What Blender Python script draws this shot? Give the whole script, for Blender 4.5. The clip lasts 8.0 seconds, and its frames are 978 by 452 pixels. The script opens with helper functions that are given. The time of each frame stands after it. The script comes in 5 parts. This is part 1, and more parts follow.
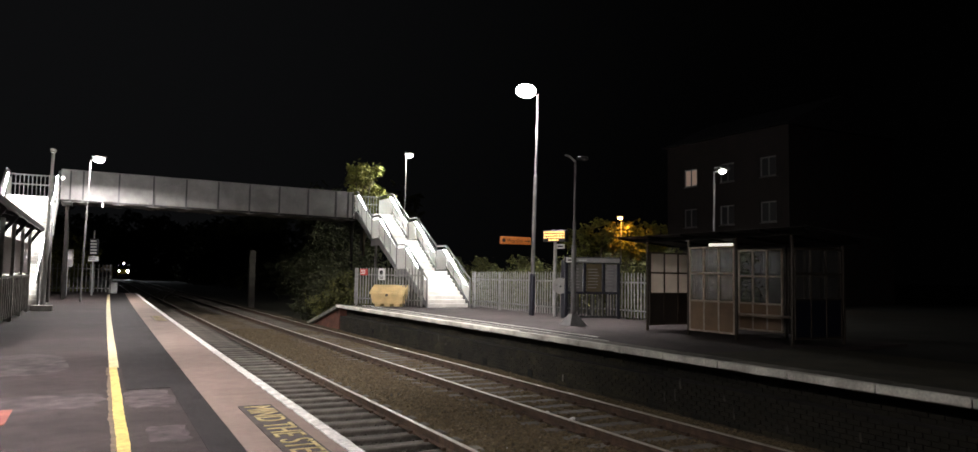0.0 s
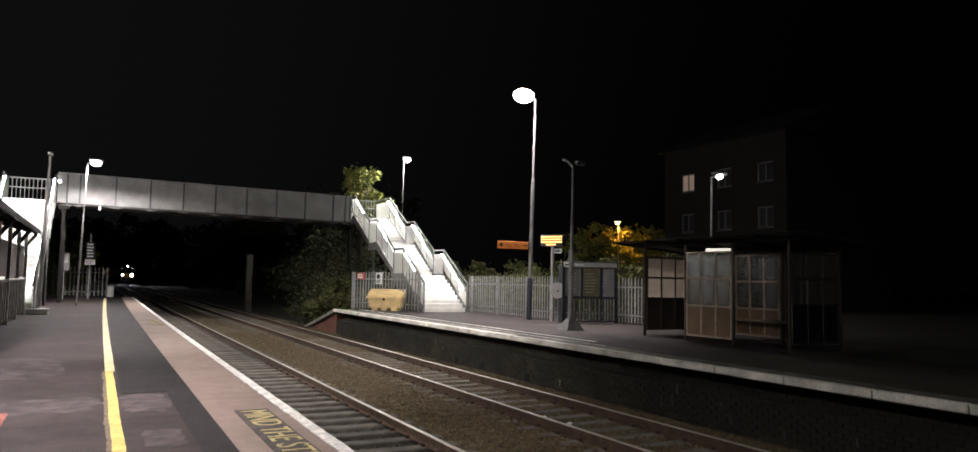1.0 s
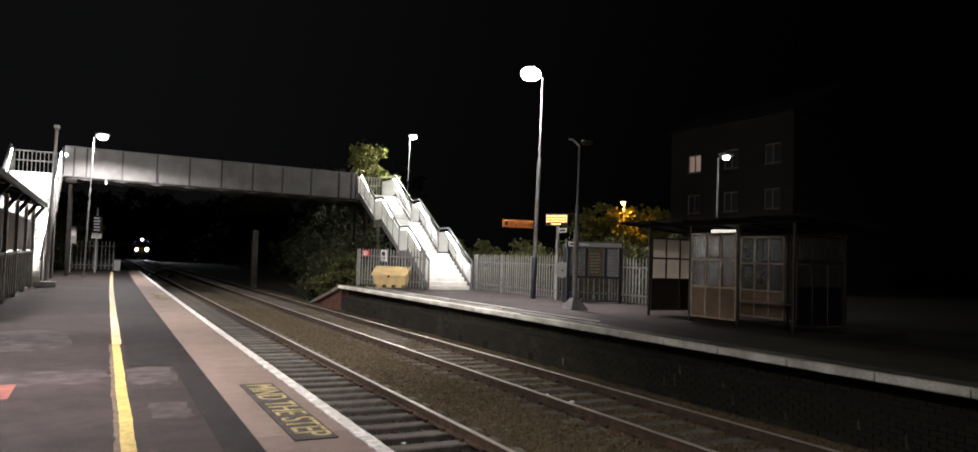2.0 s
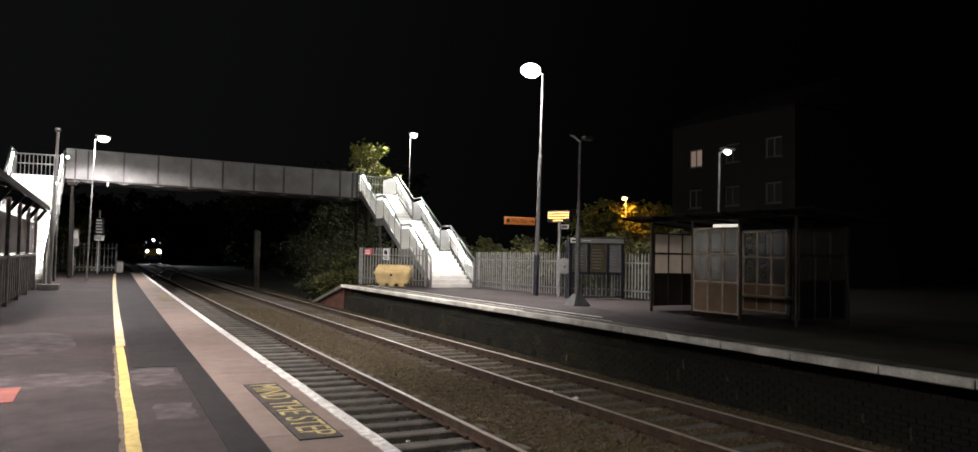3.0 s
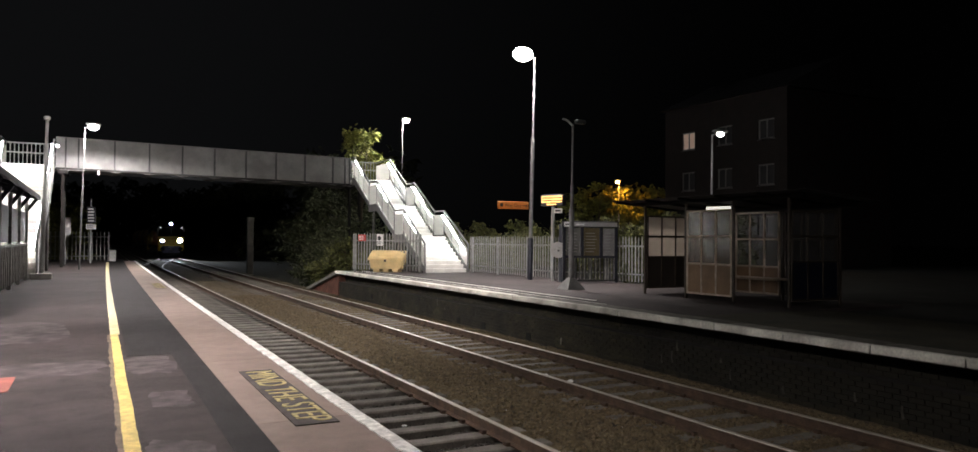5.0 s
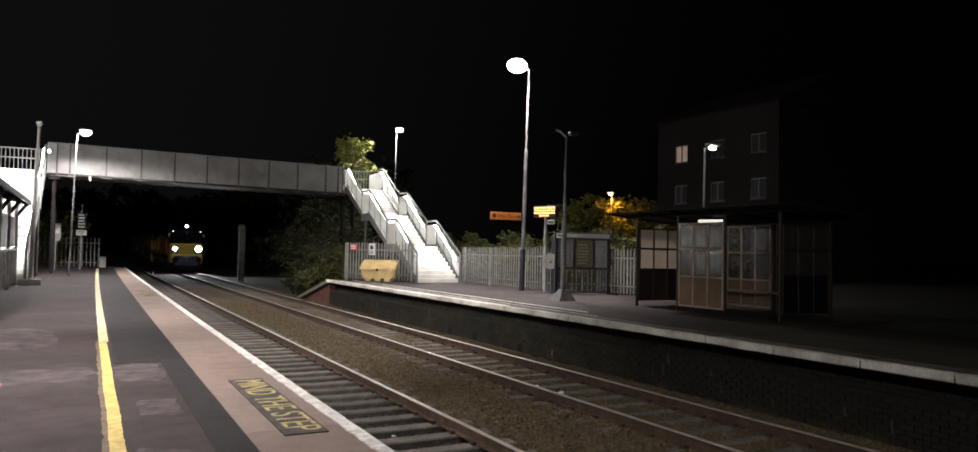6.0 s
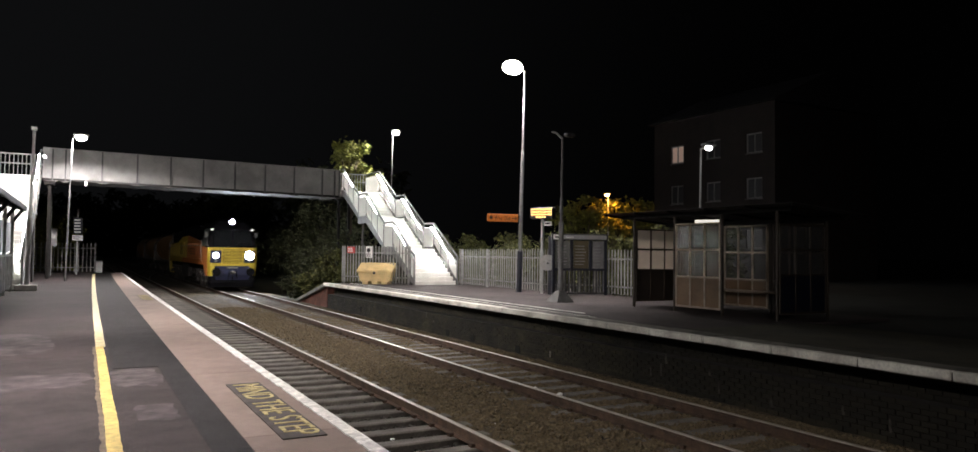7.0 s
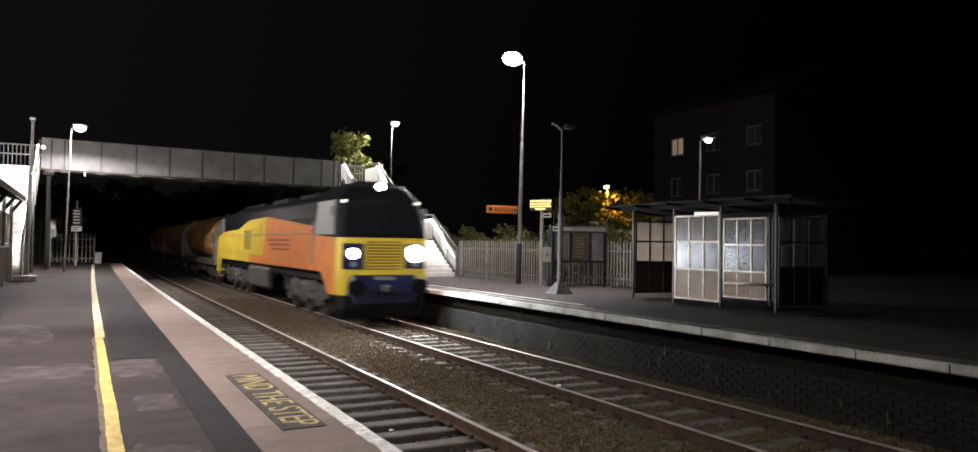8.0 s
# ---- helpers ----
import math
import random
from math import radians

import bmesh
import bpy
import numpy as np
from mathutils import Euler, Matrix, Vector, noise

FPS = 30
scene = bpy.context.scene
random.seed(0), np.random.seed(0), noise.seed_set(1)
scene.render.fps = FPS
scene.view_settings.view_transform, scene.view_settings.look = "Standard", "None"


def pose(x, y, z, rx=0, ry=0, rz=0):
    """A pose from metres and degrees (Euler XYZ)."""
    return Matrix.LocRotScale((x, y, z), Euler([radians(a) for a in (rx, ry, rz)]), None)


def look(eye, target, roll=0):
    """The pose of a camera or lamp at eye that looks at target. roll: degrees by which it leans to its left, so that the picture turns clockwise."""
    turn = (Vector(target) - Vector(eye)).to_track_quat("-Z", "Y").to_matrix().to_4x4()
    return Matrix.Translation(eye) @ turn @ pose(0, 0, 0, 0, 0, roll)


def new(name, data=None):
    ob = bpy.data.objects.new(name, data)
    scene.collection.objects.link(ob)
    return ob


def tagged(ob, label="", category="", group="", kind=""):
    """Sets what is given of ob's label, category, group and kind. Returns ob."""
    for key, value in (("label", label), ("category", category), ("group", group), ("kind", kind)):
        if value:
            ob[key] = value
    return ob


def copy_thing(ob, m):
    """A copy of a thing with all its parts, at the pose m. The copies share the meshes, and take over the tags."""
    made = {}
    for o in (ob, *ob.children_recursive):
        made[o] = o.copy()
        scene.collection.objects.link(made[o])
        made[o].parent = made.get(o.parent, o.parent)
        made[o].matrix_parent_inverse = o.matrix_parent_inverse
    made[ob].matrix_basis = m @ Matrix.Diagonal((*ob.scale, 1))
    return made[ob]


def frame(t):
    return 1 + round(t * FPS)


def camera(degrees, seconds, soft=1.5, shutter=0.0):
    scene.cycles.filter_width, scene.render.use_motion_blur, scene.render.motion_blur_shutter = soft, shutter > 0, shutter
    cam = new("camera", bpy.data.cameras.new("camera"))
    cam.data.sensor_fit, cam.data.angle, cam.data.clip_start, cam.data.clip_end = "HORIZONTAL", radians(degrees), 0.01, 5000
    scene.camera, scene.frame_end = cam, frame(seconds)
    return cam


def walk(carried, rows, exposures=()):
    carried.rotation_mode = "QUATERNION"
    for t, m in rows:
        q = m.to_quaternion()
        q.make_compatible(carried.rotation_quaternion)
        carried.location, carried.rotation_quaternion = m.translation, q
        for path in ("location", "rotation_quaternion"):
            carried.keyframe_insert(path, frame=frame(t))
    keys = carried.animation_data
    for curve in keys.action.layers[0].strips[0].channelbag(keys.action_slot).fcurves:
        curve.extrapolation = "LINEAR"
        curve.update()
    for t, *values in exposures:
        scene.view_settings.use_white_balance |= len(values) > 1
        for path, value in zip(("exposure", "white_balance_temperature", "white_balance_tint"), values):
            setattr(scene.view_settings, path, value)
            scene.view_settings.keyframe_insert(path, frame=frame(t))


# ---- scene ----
# ---------------- camera: held by hand on the platform, turning a little ----------------
EYE = (0.0, 0.0, 1.384)
cam = camera(66.0, 8.0, 1.5, 0.6)
TURNS = [  # seconds, yaw, pitch, roll
    (0.0, -27.34, 3.77, 0.89), (0.5, -27.34, 3.86, 0.74), (1.0, -27.53, 4.11, 1.03), (1.5, -27.34, 3.70, 1.44),
    (2.0, -27.17, 2.47, 1.74), (2.2, -27.12, 1.95, 1.6), (3.3, -27.00, 2.33, 0.85), (3.5, -26.98, 2.28, 0.64),
    (4.0, -27.18, 1.61, 0.32), (4.5, -27.42, 1.11, 0.28), (4.7, -27.45, 1.06, 0.3), (5.8, -28.02, 1.62, 1.05),
    (6.0, -28.10, 1.91, 1.07), (6.5, -28.22, 2.31, 0.75), (7.0, -28.33, 2.06, 0.61), (7.5, -28.40, 1.51, 0.64),
    (8.0, -28.39, 1.43, 0.74)]
walk(cam, [(t, pose(*EYE, 90 + p, 0, y) @ pose(0, 0, 0, 0, 0, r)) for t, y, p, r in TURNS])

# ---------------- world and light ----------------
world = bpy.data.worlds.new("night")
scene.world = world
world.use_nodes = True
WN, WL = world.node_tree.nodes, world.node_tree.links
# a black night sky, faintly brighter to one side beyond the footbridge
sky_dir = WN.new("ShaderNodeTexCoord")
sky_dot = WN.new("ShaderNodeVectorMath")
sky_dot.operation = "DOT_PRODUCT"
sky_dot.inputs[1].default_value = (-0.62, 0.73, 0.29)
WL.new(sky_dir.outputs["Generated"], sky_dot.inputs[0])
sky_ramp = WN.new("ShaderNodeValToRGB")
sky_ramp.color_ramp.interpolation = "EASE"
sky_ramp.color_ramp.elements[0].position, sky_ramp.color_ramp.elements[0].color = 0.0, (0.0003, 0.0003, 0.0003, 1)
sky_ramp.color_ramp.elements[1].position, sky_ramp.color_ramp.elements[1].color = 1.0, (0.0036, 0.0037, 0.004, 1)
WL.new(sky_dot.outputs["Value"], sky_ramp.inputs["Fac"])
WL.new(sky_ramp.outputs["Color"], WN["Background"].inputs["Color"])
WN["Background"].inputs["Strength"].default_value = 1.0
scene.view_settings.exposure = 0.25


def bulb(name, place, watts, colour=(1.0, 0.96, 0.9), radius=0.18, wide=165, blend=0.35, aim=None):
    """A street lantern's light: thrown down and outwards by its hood."""
    d = bpy.data.lights.new(name, "SPOT")
    d.energy, d.color, d.shadow_soft_size = watts, colour, radius
    d.spot_size, d.spot_blend = radians(wide), blend
    ob = new(name, d)
    ob.matrix_basis = look(place, aim) if aim else pose(*place)
    return ob


LAMP_WHITE = (1.0, 0.92, 0.9)
bulb("mast_light", (13.3, 22.95, 7.85), 6600, LAMP_WHITE, 0.3, 138, 0.8, (11.9, 24.3, 0.0))
bulb("far_platform_light", (-0.25, 36.2, 6.0), 3000, LAMP_WHITE, 0.18, 164, 0.25)
bulb("stair_mast_light", (16.3, 41.9, 8.4), 3200)
bulb("car_park_light", (20.5, 20.6, 5.15), 100, wide=130, blend=0.6)
bulb("street_light", (34.1, 44.7, 5.6), 850, (1.0, 0.42, 0.06))
bulb("near_platform_light", (-1.7, 9.6, 5.0), 7000, LAMP_WHITE, 0.25, 150, 0.85)
bulb("near_platform_light", (-2.1, 14.0, 5.4), 11500, LAMP_WHITE, 0.25, 142, 0.75, (1.6, 25.0, -0.9))
bulb("near_platform_light", (-2.1, -6.0, 5.4), 3600, LAMP_WHITE, 0.25, 120, 0.8, (-0.6, 2.6, 0.0))

# ---------------- materials ----------------
MATS = {}


def mat(name, colour, rough=0.7, metal=0.0, grain=6.0, vary=0.35, bump=0.15, fine=60.0, second=None, spots=0.0,
        piece=0.0, emit=0.0, emit_colour=None, mid=0.0, mid_scale=7.0):
    """A surface with broad staining, fine grain, relief and, for pieces, a tone of their own."""
    if name in MATS:
        return MATS[name]
    m = bpy.data.materials.new(name)
    m.use_nodes = True
    nt = m.node_tree
    N, L = nt.nodes, nt.links
    b = N["Principled BSDF"]
    co = N.new("ShaderNodeTexCoord")
    geo = N.new("ShaderNodeNewGeometry")
    n1 = N.new("ShaderNodeTexNoise")
    n1.inputs["Scale"].default_value, n1.inputs["Detail"].default_value = grain, 6
    n2 = N.new("ShaderNodeTexNoise")
    n2.inputs["Scale"].default_value, n2.inputs["Detail"].default_value = fine, 4
    L.new(geo.outputs["Position"] if grain < 0 else co.outputs["Object"], n1.inputs["Vector"])
    L.new(co.outputs["Object"], n2.inputs["Vector"])
    ramp = N.new("ShaderNodeValToRGB")
    dark = [c * (1 - vary) for c in colour]
    light = second or [min(1, c * (1 + vary)) for c in colour]
    ramp.color_ramp.elements[0].position, ramp.color_ramp.elements[0].color = 0.3, (*dark, 1)
    ramp.color_ramp.elements[1].position, ramp.color_ramp.elements[1].color = 0.7, (*light, 1)
    L.new(n1.outputs["Fac"], ramp.inputs["Fac"])
    mix = N.new("ShaderNodeMixRGB")
    mix.blend_type, mix.inputs["Fac"].default_value = "MULTIPLY", 0.6 * min(1, vary * 2)
    r2 = N.new("ShaderNodeValToRGB")
    r2.color_ramp.elements[0].position, r2.color_ramp.elements[0].color = 0.35, (0.45, 0.45, 0.45, 1)
    r2.color_ramp.elements[1].position, r2.color_ramp.elements[1].color = 0.65, (1, 1, 1, 1)
    L.new(n2.outputs["Fac"], r2.inputs["Fac"])
    L.new(ramp.outputs["Color"], mix.inputs["Color1"])
    L.new(r2.outputs["Color"], mix.inputs["Color2"])
    out = mix.outputs["Color"]
    if mid:  # blotches and scuffs between the broad stains and the grain
        n3 = N.new("ShaderNodeTexNoise")
        n3.inputs["Scale"].default_value, n3.inputs["Detail"].default_value, n3.inputs["Roughness"].default_value = mid_scale, 9, 0.7
        n3.inputs["Distortion"].default_value = 0.15
        L.new(co.outputs["Object"], n3.inputs["Vector"])
        r3 = N.new("ShaderNodeValToRGB")
        r3.color_ramp.elements[0].position, r3.color_ramp.elements[0].color = 0.36, (1 - mid, 1 - mid, 1 - mid, 1)
        r3.color_ramp.elements[1].position, r3.color_ramp.elements[1].color = 0.62, (1 + mid, 1 + mid, 1 + mid, 1)
        L.new(n3.outputs["Fac"], r3.inputs["Fac"])
        m3 = N.new("ShaderNodeMixRGB")
        m3.blend_type, m3.inputs["Fac"].default_value = "MULTIPLY", 1.0
        L.new(out, m3.inputs["Color1"])
        L.new(r3.outputs["Color"], m3.inputs["Color2"])
        out = m3.outputs["Color"]
    if piece:
        info = N.new("ShaderNodeObjectInfo")
        mul = N.new("ShaderNodeMapRange")
        mul.inputs["To Min"].default_value, mul.inputs["To Max"].default_value = 1 - piece, 1 + piece
        L.new(info.outputs["Random"], mul.inputs["Value"])
        add = N.new("ShaderNodeMath")
        add.operation = "ADD"
        L.new(geo.outputs["Random Per Island"], add.inputs[0])
        L.new(info.outputs["Random"], add.inputs[1])
        fr = N.new("ShaderNodeMath")
        fr.operation = "FRACT"
        L.new(add.outputs[0], fr.inputs[0])
        L.new(fr.outputs[0], mul.inputs["Value"])
        m2 = N.new("ShaderNodeVectorMath")
        m2.operation = "SCALE"
        L.new(out, m2.inputs[0])
        L.new(mul.outputs["Result"], m2.inputs["Scale"])
        out = m2.outputs["Vector"]
    L.new(out, b.inputs["Base Color"])
    b.inputs["Roughness"].default_value, b.inputs["Metallic"].default_value = rough, metal
    if bump:
        bp = N.new("ShaderNodeBump")
        bp.inputs["Strength"].default_value, bp.inputs["Distance"].default_value = bump, 0.01
        L.new(n2.outputs["Fac"], bp.inputs["Height"])
        L.new(bp.outputs["Normal"], b.inputs["Normal"])
    if emit:
        b.inputs["Emission Color"].default_value = (*(emit_colour or colour), 1)
        b.inputs["Emission Strength"].default_value = emit
    MATS[name] = m
    return m


def glow(name, colour, strength):
    if name in MATS:
        return MATS[name]
    m = bpy.data.materials.new(name)
    m.use_nodes = True
    b = m.node_tree.nodes["Principled BSDF"]
    b.inputs["Base Color"].default_value = (*colour, 1)
    b.inputs["Emission Color"].default_value, b.inputs["Emission Strength"].default_value = (*colour, 1), strength
    MATS[name] = m
    return m


def glass(name, colour=(0.8, 0.82, 0.8), rough=0.15, alpha=0.35):
    """Scratched, dirty glazing: part see-through, part film of dirt."""
    if name in MATS:
        return MATS[name]
    m = bpy.data.materials.new(name)
    m.use_nodes = True
    N, L = m.node_tree.nodes, m.node_tree.links
    b = N["Principled BSDF"]
    n = N.new("ShaderNodeTexNoise")
    n.inputs["Scale"].default_value, n.inputs["Detail"].default_value = 3, 8
    co = N.new("ShaderNodeTexCoord")
    L.new(co.outputs["Object"], n.inputs["Vector"])
    mr = N.new("ShaderNodeMapRange")
    mr.inputs["From Min"].default_value, mr.inputs["From Max"].default_value = 0.3, 0.7
    mr.inputs["To Min"].default_value, mr.inputs["To Max"].default_value = alpha * 0.85, min(1, alpha * 1.15)
    L.new(n.outputs["Fac"], mr.inputs["Value"])
    L.new(mr.outputs["Result"], b.inputs["Alpha"])
    b.inputs["Base Color"].default_value, b.inputs["Roughness"].default_value = (*colour, 1), rough
    MATS[name] = m
    return m


def sheeting(name, colour, share=0.45):
    """Thin white sheet that lets some light through."""
    m = bpy.data.materials.new(name)
    m.use_nodes = True
    N, L = m.node_tree.nodes, m.node_tree.links
    n = N.new("ShaderNodeTexNoise")
    n.inputs["Scale"].default_value, n.inputs["Detail"].default_value = 2.5, 6
    rp = N.new("ShaderNodeValToRGB")
    rp.color_ramp.elements[0].color = (*[c * .8 for c in colour], 1)
    rp.color_ramp.elements[1].color = (*colour, 1)
    L.new(n.outputs["Fac"], rp.inputs["Fac"])
    t = N.new("ShaderNodeBsdfTranslucent")
    mx = N.new("ShaderNodeMixShader")
    mx.inputs["Fac"].default_value = share
    L.new(rp.outputs["Color"], t.inputs["Color"])
    L.new(rp.outputs["Color"], N["Principled BSDF"].inputs["Base Color"])
    N["Principled BSDF"].inputs["Roughness"].default_value = 0.5
    L.new(N["Principled BSDF"].outputs[0], mx.inputs[1])
    L.new(t.outputs[0], mx.inputs[2])
    L.new(mx.outputs[0], N["Material Output"].inputs["Surface"])
    return m


ASPHALT = mat("asphalt", (0.055, 0.0445, 0.0435), 0.85, grain=0.55, vary=0.32, fine=90, bump=0.5, mid=0.2, mid_scale=3.2)
ASPHALT_NEW = mat("asphalt_new", (0.026, 0.024, 0.024), 0.8, grain=1.2, vary=0.25, fine=110, bump=0.5, mid=0.18, mid_scale=4)
ASPHALT_PATCH = mat("asphalt_patch", (0.077, 0.064, 0.063), 0.9, grain=2.5, vary=0.4, fine=80, bump=0.4, mid=0.35, mid_scale=5)
SLAB = mat("coping_slab", (0.25, 0.19, 0.16), 0.85, grain=0.9, vary=0.14, fine=70, bump=0.3, piece=0.08, mid=0.1, mid_scale=4)
WHITE_PAINT = mat("white_road_paint", (0.78, 0.76, 0.73), 0.65, grain=5, vary=0.25, fine=55, bump=0.4, mid=0.25, mid_scale=16)
CREAM_PAINT = mat("faded_yellow_paint", (0.72, 0.64, 0.36), 0.65, grain=6, vary=0.2, fine=45, bump=0.3)
COPING = mat("grimy_coping_stone", (0.13, 0.12, 0.1), 0.85, grain=1.5, vary=0.45, fine=30, bump=0.4, piece=0.2, mid=0.35, mid_scale=4)
KERB = mat("whitened_kerb", (0.78, 0.75, 0.66), 0.75, grain=2, vary=0.35, fine=25, bump=0.4, piece=0.15)
YELLOW_PAINT = mat("yellow_road_paint", (0.7, 0.54, 0.15), 0.6, grain=3, vary=0.2, fine=45, bump=0.3, mid=0.2, mid_scale=14)
BALLAST = mat("ballast_bed", (0.082, 0.062, 0.034), 0.95, grain=2.2, vary=0.5, fine=38, bump=1.0)
BALLAST_OILY = mat("oily_ballast_bed", (0.032, 0.027, 0.021), 0.9, grain=2.2, vary=0.4, fine=38, bump=1.0)
STONE_OILY = mat("oily_ballast_stone", (0.04, 0.034, 0.027), 0.85, grain=6, vary=0.35, fine=50, bump=0.3, piece=0.4)
STONE = mat("ballast_stone", (0.125, 0.095, 0.052), 0.9, grain=6, vary=0.3, fine=50, bump=0.3, piece=0.28)
SLEEPER = mat("concrete_sleeper", (0.125, 0.112, 0.096), 0.9, grain=3, vary=0.4, fine=30, bump=0.4, piece=0.25)
RAIL_SIDE = mat("rusty_rail", (0.075, 0.045, 0.028), 0.8, 0.2, grain=5, vary=0.4, fine=40, bump=0.3)
RAIL_TOP = mat("polished_rail", (0.42, 0.38, 0.32), 0.45, 0.5, grain=4, vary=0.2, fine=70, bump=0.05)
EARTH = mat("earth", (0.035, 0.035, 0.02), 0.95, grain=0.8, vary=0.5, fine=14, bump=1.0)
# sooty brick and mortar, coloured darker still for the little light reaching the wall
WALL_BRICK = mat("sooty_shaded_brick", (0.014, 0.012, 0.006), 0.92, grain=0.9, vary=0.8, fine=30, bump=0.5, second=(0.034, 0.029, 0.013), piece=0.3, mid=0.5, mid_scale=2.4)
RED_BRICK = mat("red_brick", (0.13, 0.05, 0.032), 0.9, grain=3.0, vary=0.4, fine=30, bump=0.5, piece=0.3)
MORTAR = mat("sooty_shaded_mortar", (0.013, 0.011, 0.007), 0.95, grain=3, vary=0.4, bump=0.4)
GALV = mat("galvanised_steel", (0.36, 0.37, 0.36), 0.5, 0.35, grain=4, vary=0.25, fine=50, bump=0.08)
GALV_DULL = mat("weathered_galvanised_steel", (0.3, 0.3, 0.28), 0.6, 0.2, grain=5, vary=0.35, fine=40, bump=0.1, piece=0.15)
BRIDGE_PAINT = mat("pale_grey_bridge_paint", (0.17, 0.17, 0.163), 0.55, grain=1.3, vary=0.25, fine=25, bump=0.1, mid=0.12, mid_scale=2)
BRIDGE_DARK = mat("dirty_bridge_steel", (0.09, 0.085, 0.08), 0.7, grain=2, vary=0.4, fine=20, bump=0.2)
STAIR_WHITE = mat("white_stair_panel", (0.72, 0.72, 0.69), 0.5, grain=2, vary=0.1, fine=30, bump=0.05)
SHEET = sheeting("white_balustrade_sheet", (0.8, 0.8, 0.77), 0.6)
MOSSY = mat("mossy_tarmac", (0.042, 0.038, 0.018), 0.9, grain=1.2, vary=0.5, fine=60, bump=0.5)
STEP = mat("stair_tread", (0.55, 0.54, 0.5), 0.7, grain=2, vary=0.2, fine=40, bump=0.15)
DARK_METAL = mat("dark_painted_metal", (0.03, 0.03, 0.032), 0.5, grain=5, vary=0.3, bump=0.08)
# near-black steel: shade on flange, columns and roof beams put into the colour
SHADED_STEEL = mat("shaded_steel", (0.014, 0.013, 0.012), 0.9, grain=5, vary=0.3, bump=0.1)
SHADED_STEEL.node_tree.nodes["Principled BSDF"].inputs["Specular IOR Level"].default_value = 0.2
for m in (ASPHALT, ASPHALT_NEW):
    m.node_tree.nodes["Principled BSDF"].inputs["Specular IOR Level"].default_value = 0.25
NAVY = mat("navy_paint", (0.009, 0.011, 0.022), 0.45, grain=6, vary=0.25, bump=0.06)
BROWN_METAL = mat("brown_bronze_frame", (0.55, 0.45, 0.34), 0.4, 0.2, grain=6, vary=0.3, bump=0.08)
# dark copy of the brown frame, with the shade put into its colour
SHADED_FRAME = mat("shaded_frame", (0.05, 0.038, 0.026), 0.5, 0.2, grain=6, vary=0.3, bump=0.08)
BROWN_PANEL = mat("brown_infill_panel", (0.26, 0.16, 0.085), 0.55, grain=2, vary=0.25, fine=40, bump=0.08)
GRIT_YELLOW = mat("faded_yellow_plastic", (0.68, 0.51, 0.24), 0.55, grain=3, vary=0.18, fine=40, bump=0.1)
GLASS = glass("dirty_glazing")
GLASS_MILKY = glass("milky_scratched_glazing", (0.16, 0.125, 0.085), 0.2, 0.6)
FROSTED = sheeting("frosted_end_pane", (0.75, 0.69, 0.62), 0.65)
LANTERN = glow("lantern_lens", (1.0, 0.95, 0.88), 60)
LANTERN_FAR = glow("lantern_lens_far", (1.0, 0.97, 0.92), 25)
TUBE = glow("fluorescent_tube", (1.0, 0.99, 0.96), 190)
AMBER = glow("amber_dots", (1.0, 0.55, 0.16), 2.6)
SODIUM = glow("sodium_lens", (1.0, 0.5, 0.12), 60)

# ---------------- mesh helpers ----------------


def box(bm, x0, x1, y0, y1, z0, z1, m=None, bevel=0.0):
    r = bmesh.ops.create_cube(bm, size=1)
    vs = r["verts"]
    t = Matrix.LocRotScale(((x0 + x1) / 2, (y0 + y1) / 2, (z0 + z1) / 2), None, (abs(x1 - x0), abs(y1 - y0), abs(z1 - z0)))
    bmesh.ops.transform(bm, matrix=t, verts=vs)
    if bevel:
        es = list({e for v in vs for e in v.link_edges})
        q = bmesh.ops.bevel(bm, geom=es, offset=bevel, segments=1, affect="EDGES")
        vs = list({v for f in q["faces"] for v in f.verts} | {v for v in vs if v.is_valid})
    if m is not None:
        bmesh.ops.transform(bm, matrix=m, verts=vs)
    return vs


def tube(bm, a, b, r0, r1=None, n=10, caps=True):
    a, b = Vector(a), Vector(b)
    d = b - a
    m = Matrix.Translation((a + b) / 2) @ d.to_track_quat("Z", "Y").to_matrix().to_4x4()
    return bmesh.ops.create_cone(bm, cap_ends=caps, segments=n, radius1=r0, radius2=r0 if r1 is None else r1, depth=d.length, matrix=m)["verts"]


def bar(bm, a, b, w, hgt, bevel=0.0):
    """A square bar between two points: w across, hgt deep."""
    a, b = Vector(a), Vector(b)
    d = b - a
    m = Matrix.Translation((a + b) / 2) @ d.to_track_quat("Y", "Z").to_matrix().to_4x4()
    return box(bm, -w / 2, w / 2, -d.length / 2, d.length / 2, -hgt / 2, hgt / 2, m, bevel)


def prism(bm, pts, axis, lo, hi):
    """A closed outline (two coordinates a point) pulled along the axis from lo to hi."""
    def at(p, q):
        return {"x": (q, p[0], p[1]), "y": (p[0], q, p[1]), "z": (p[0], p[1], q)}[axis]
    A = [bm.verts.new(at(p, lo)) for p in pts]
    B = [bm.verts.new(at(p, hi)) for p in pts]
    fs = [bm.faces.new(A), bm.faces.new(B[::-1])]
    n = len(pts)
    for i in range(n):
        fs.append(bm.faces.new((A[i], B[i], B[(i + 1) % n], A[(i + 1) % n])))
    bmesh.ops.recalc_face_normals(bm, faces=fs)
    return A + B


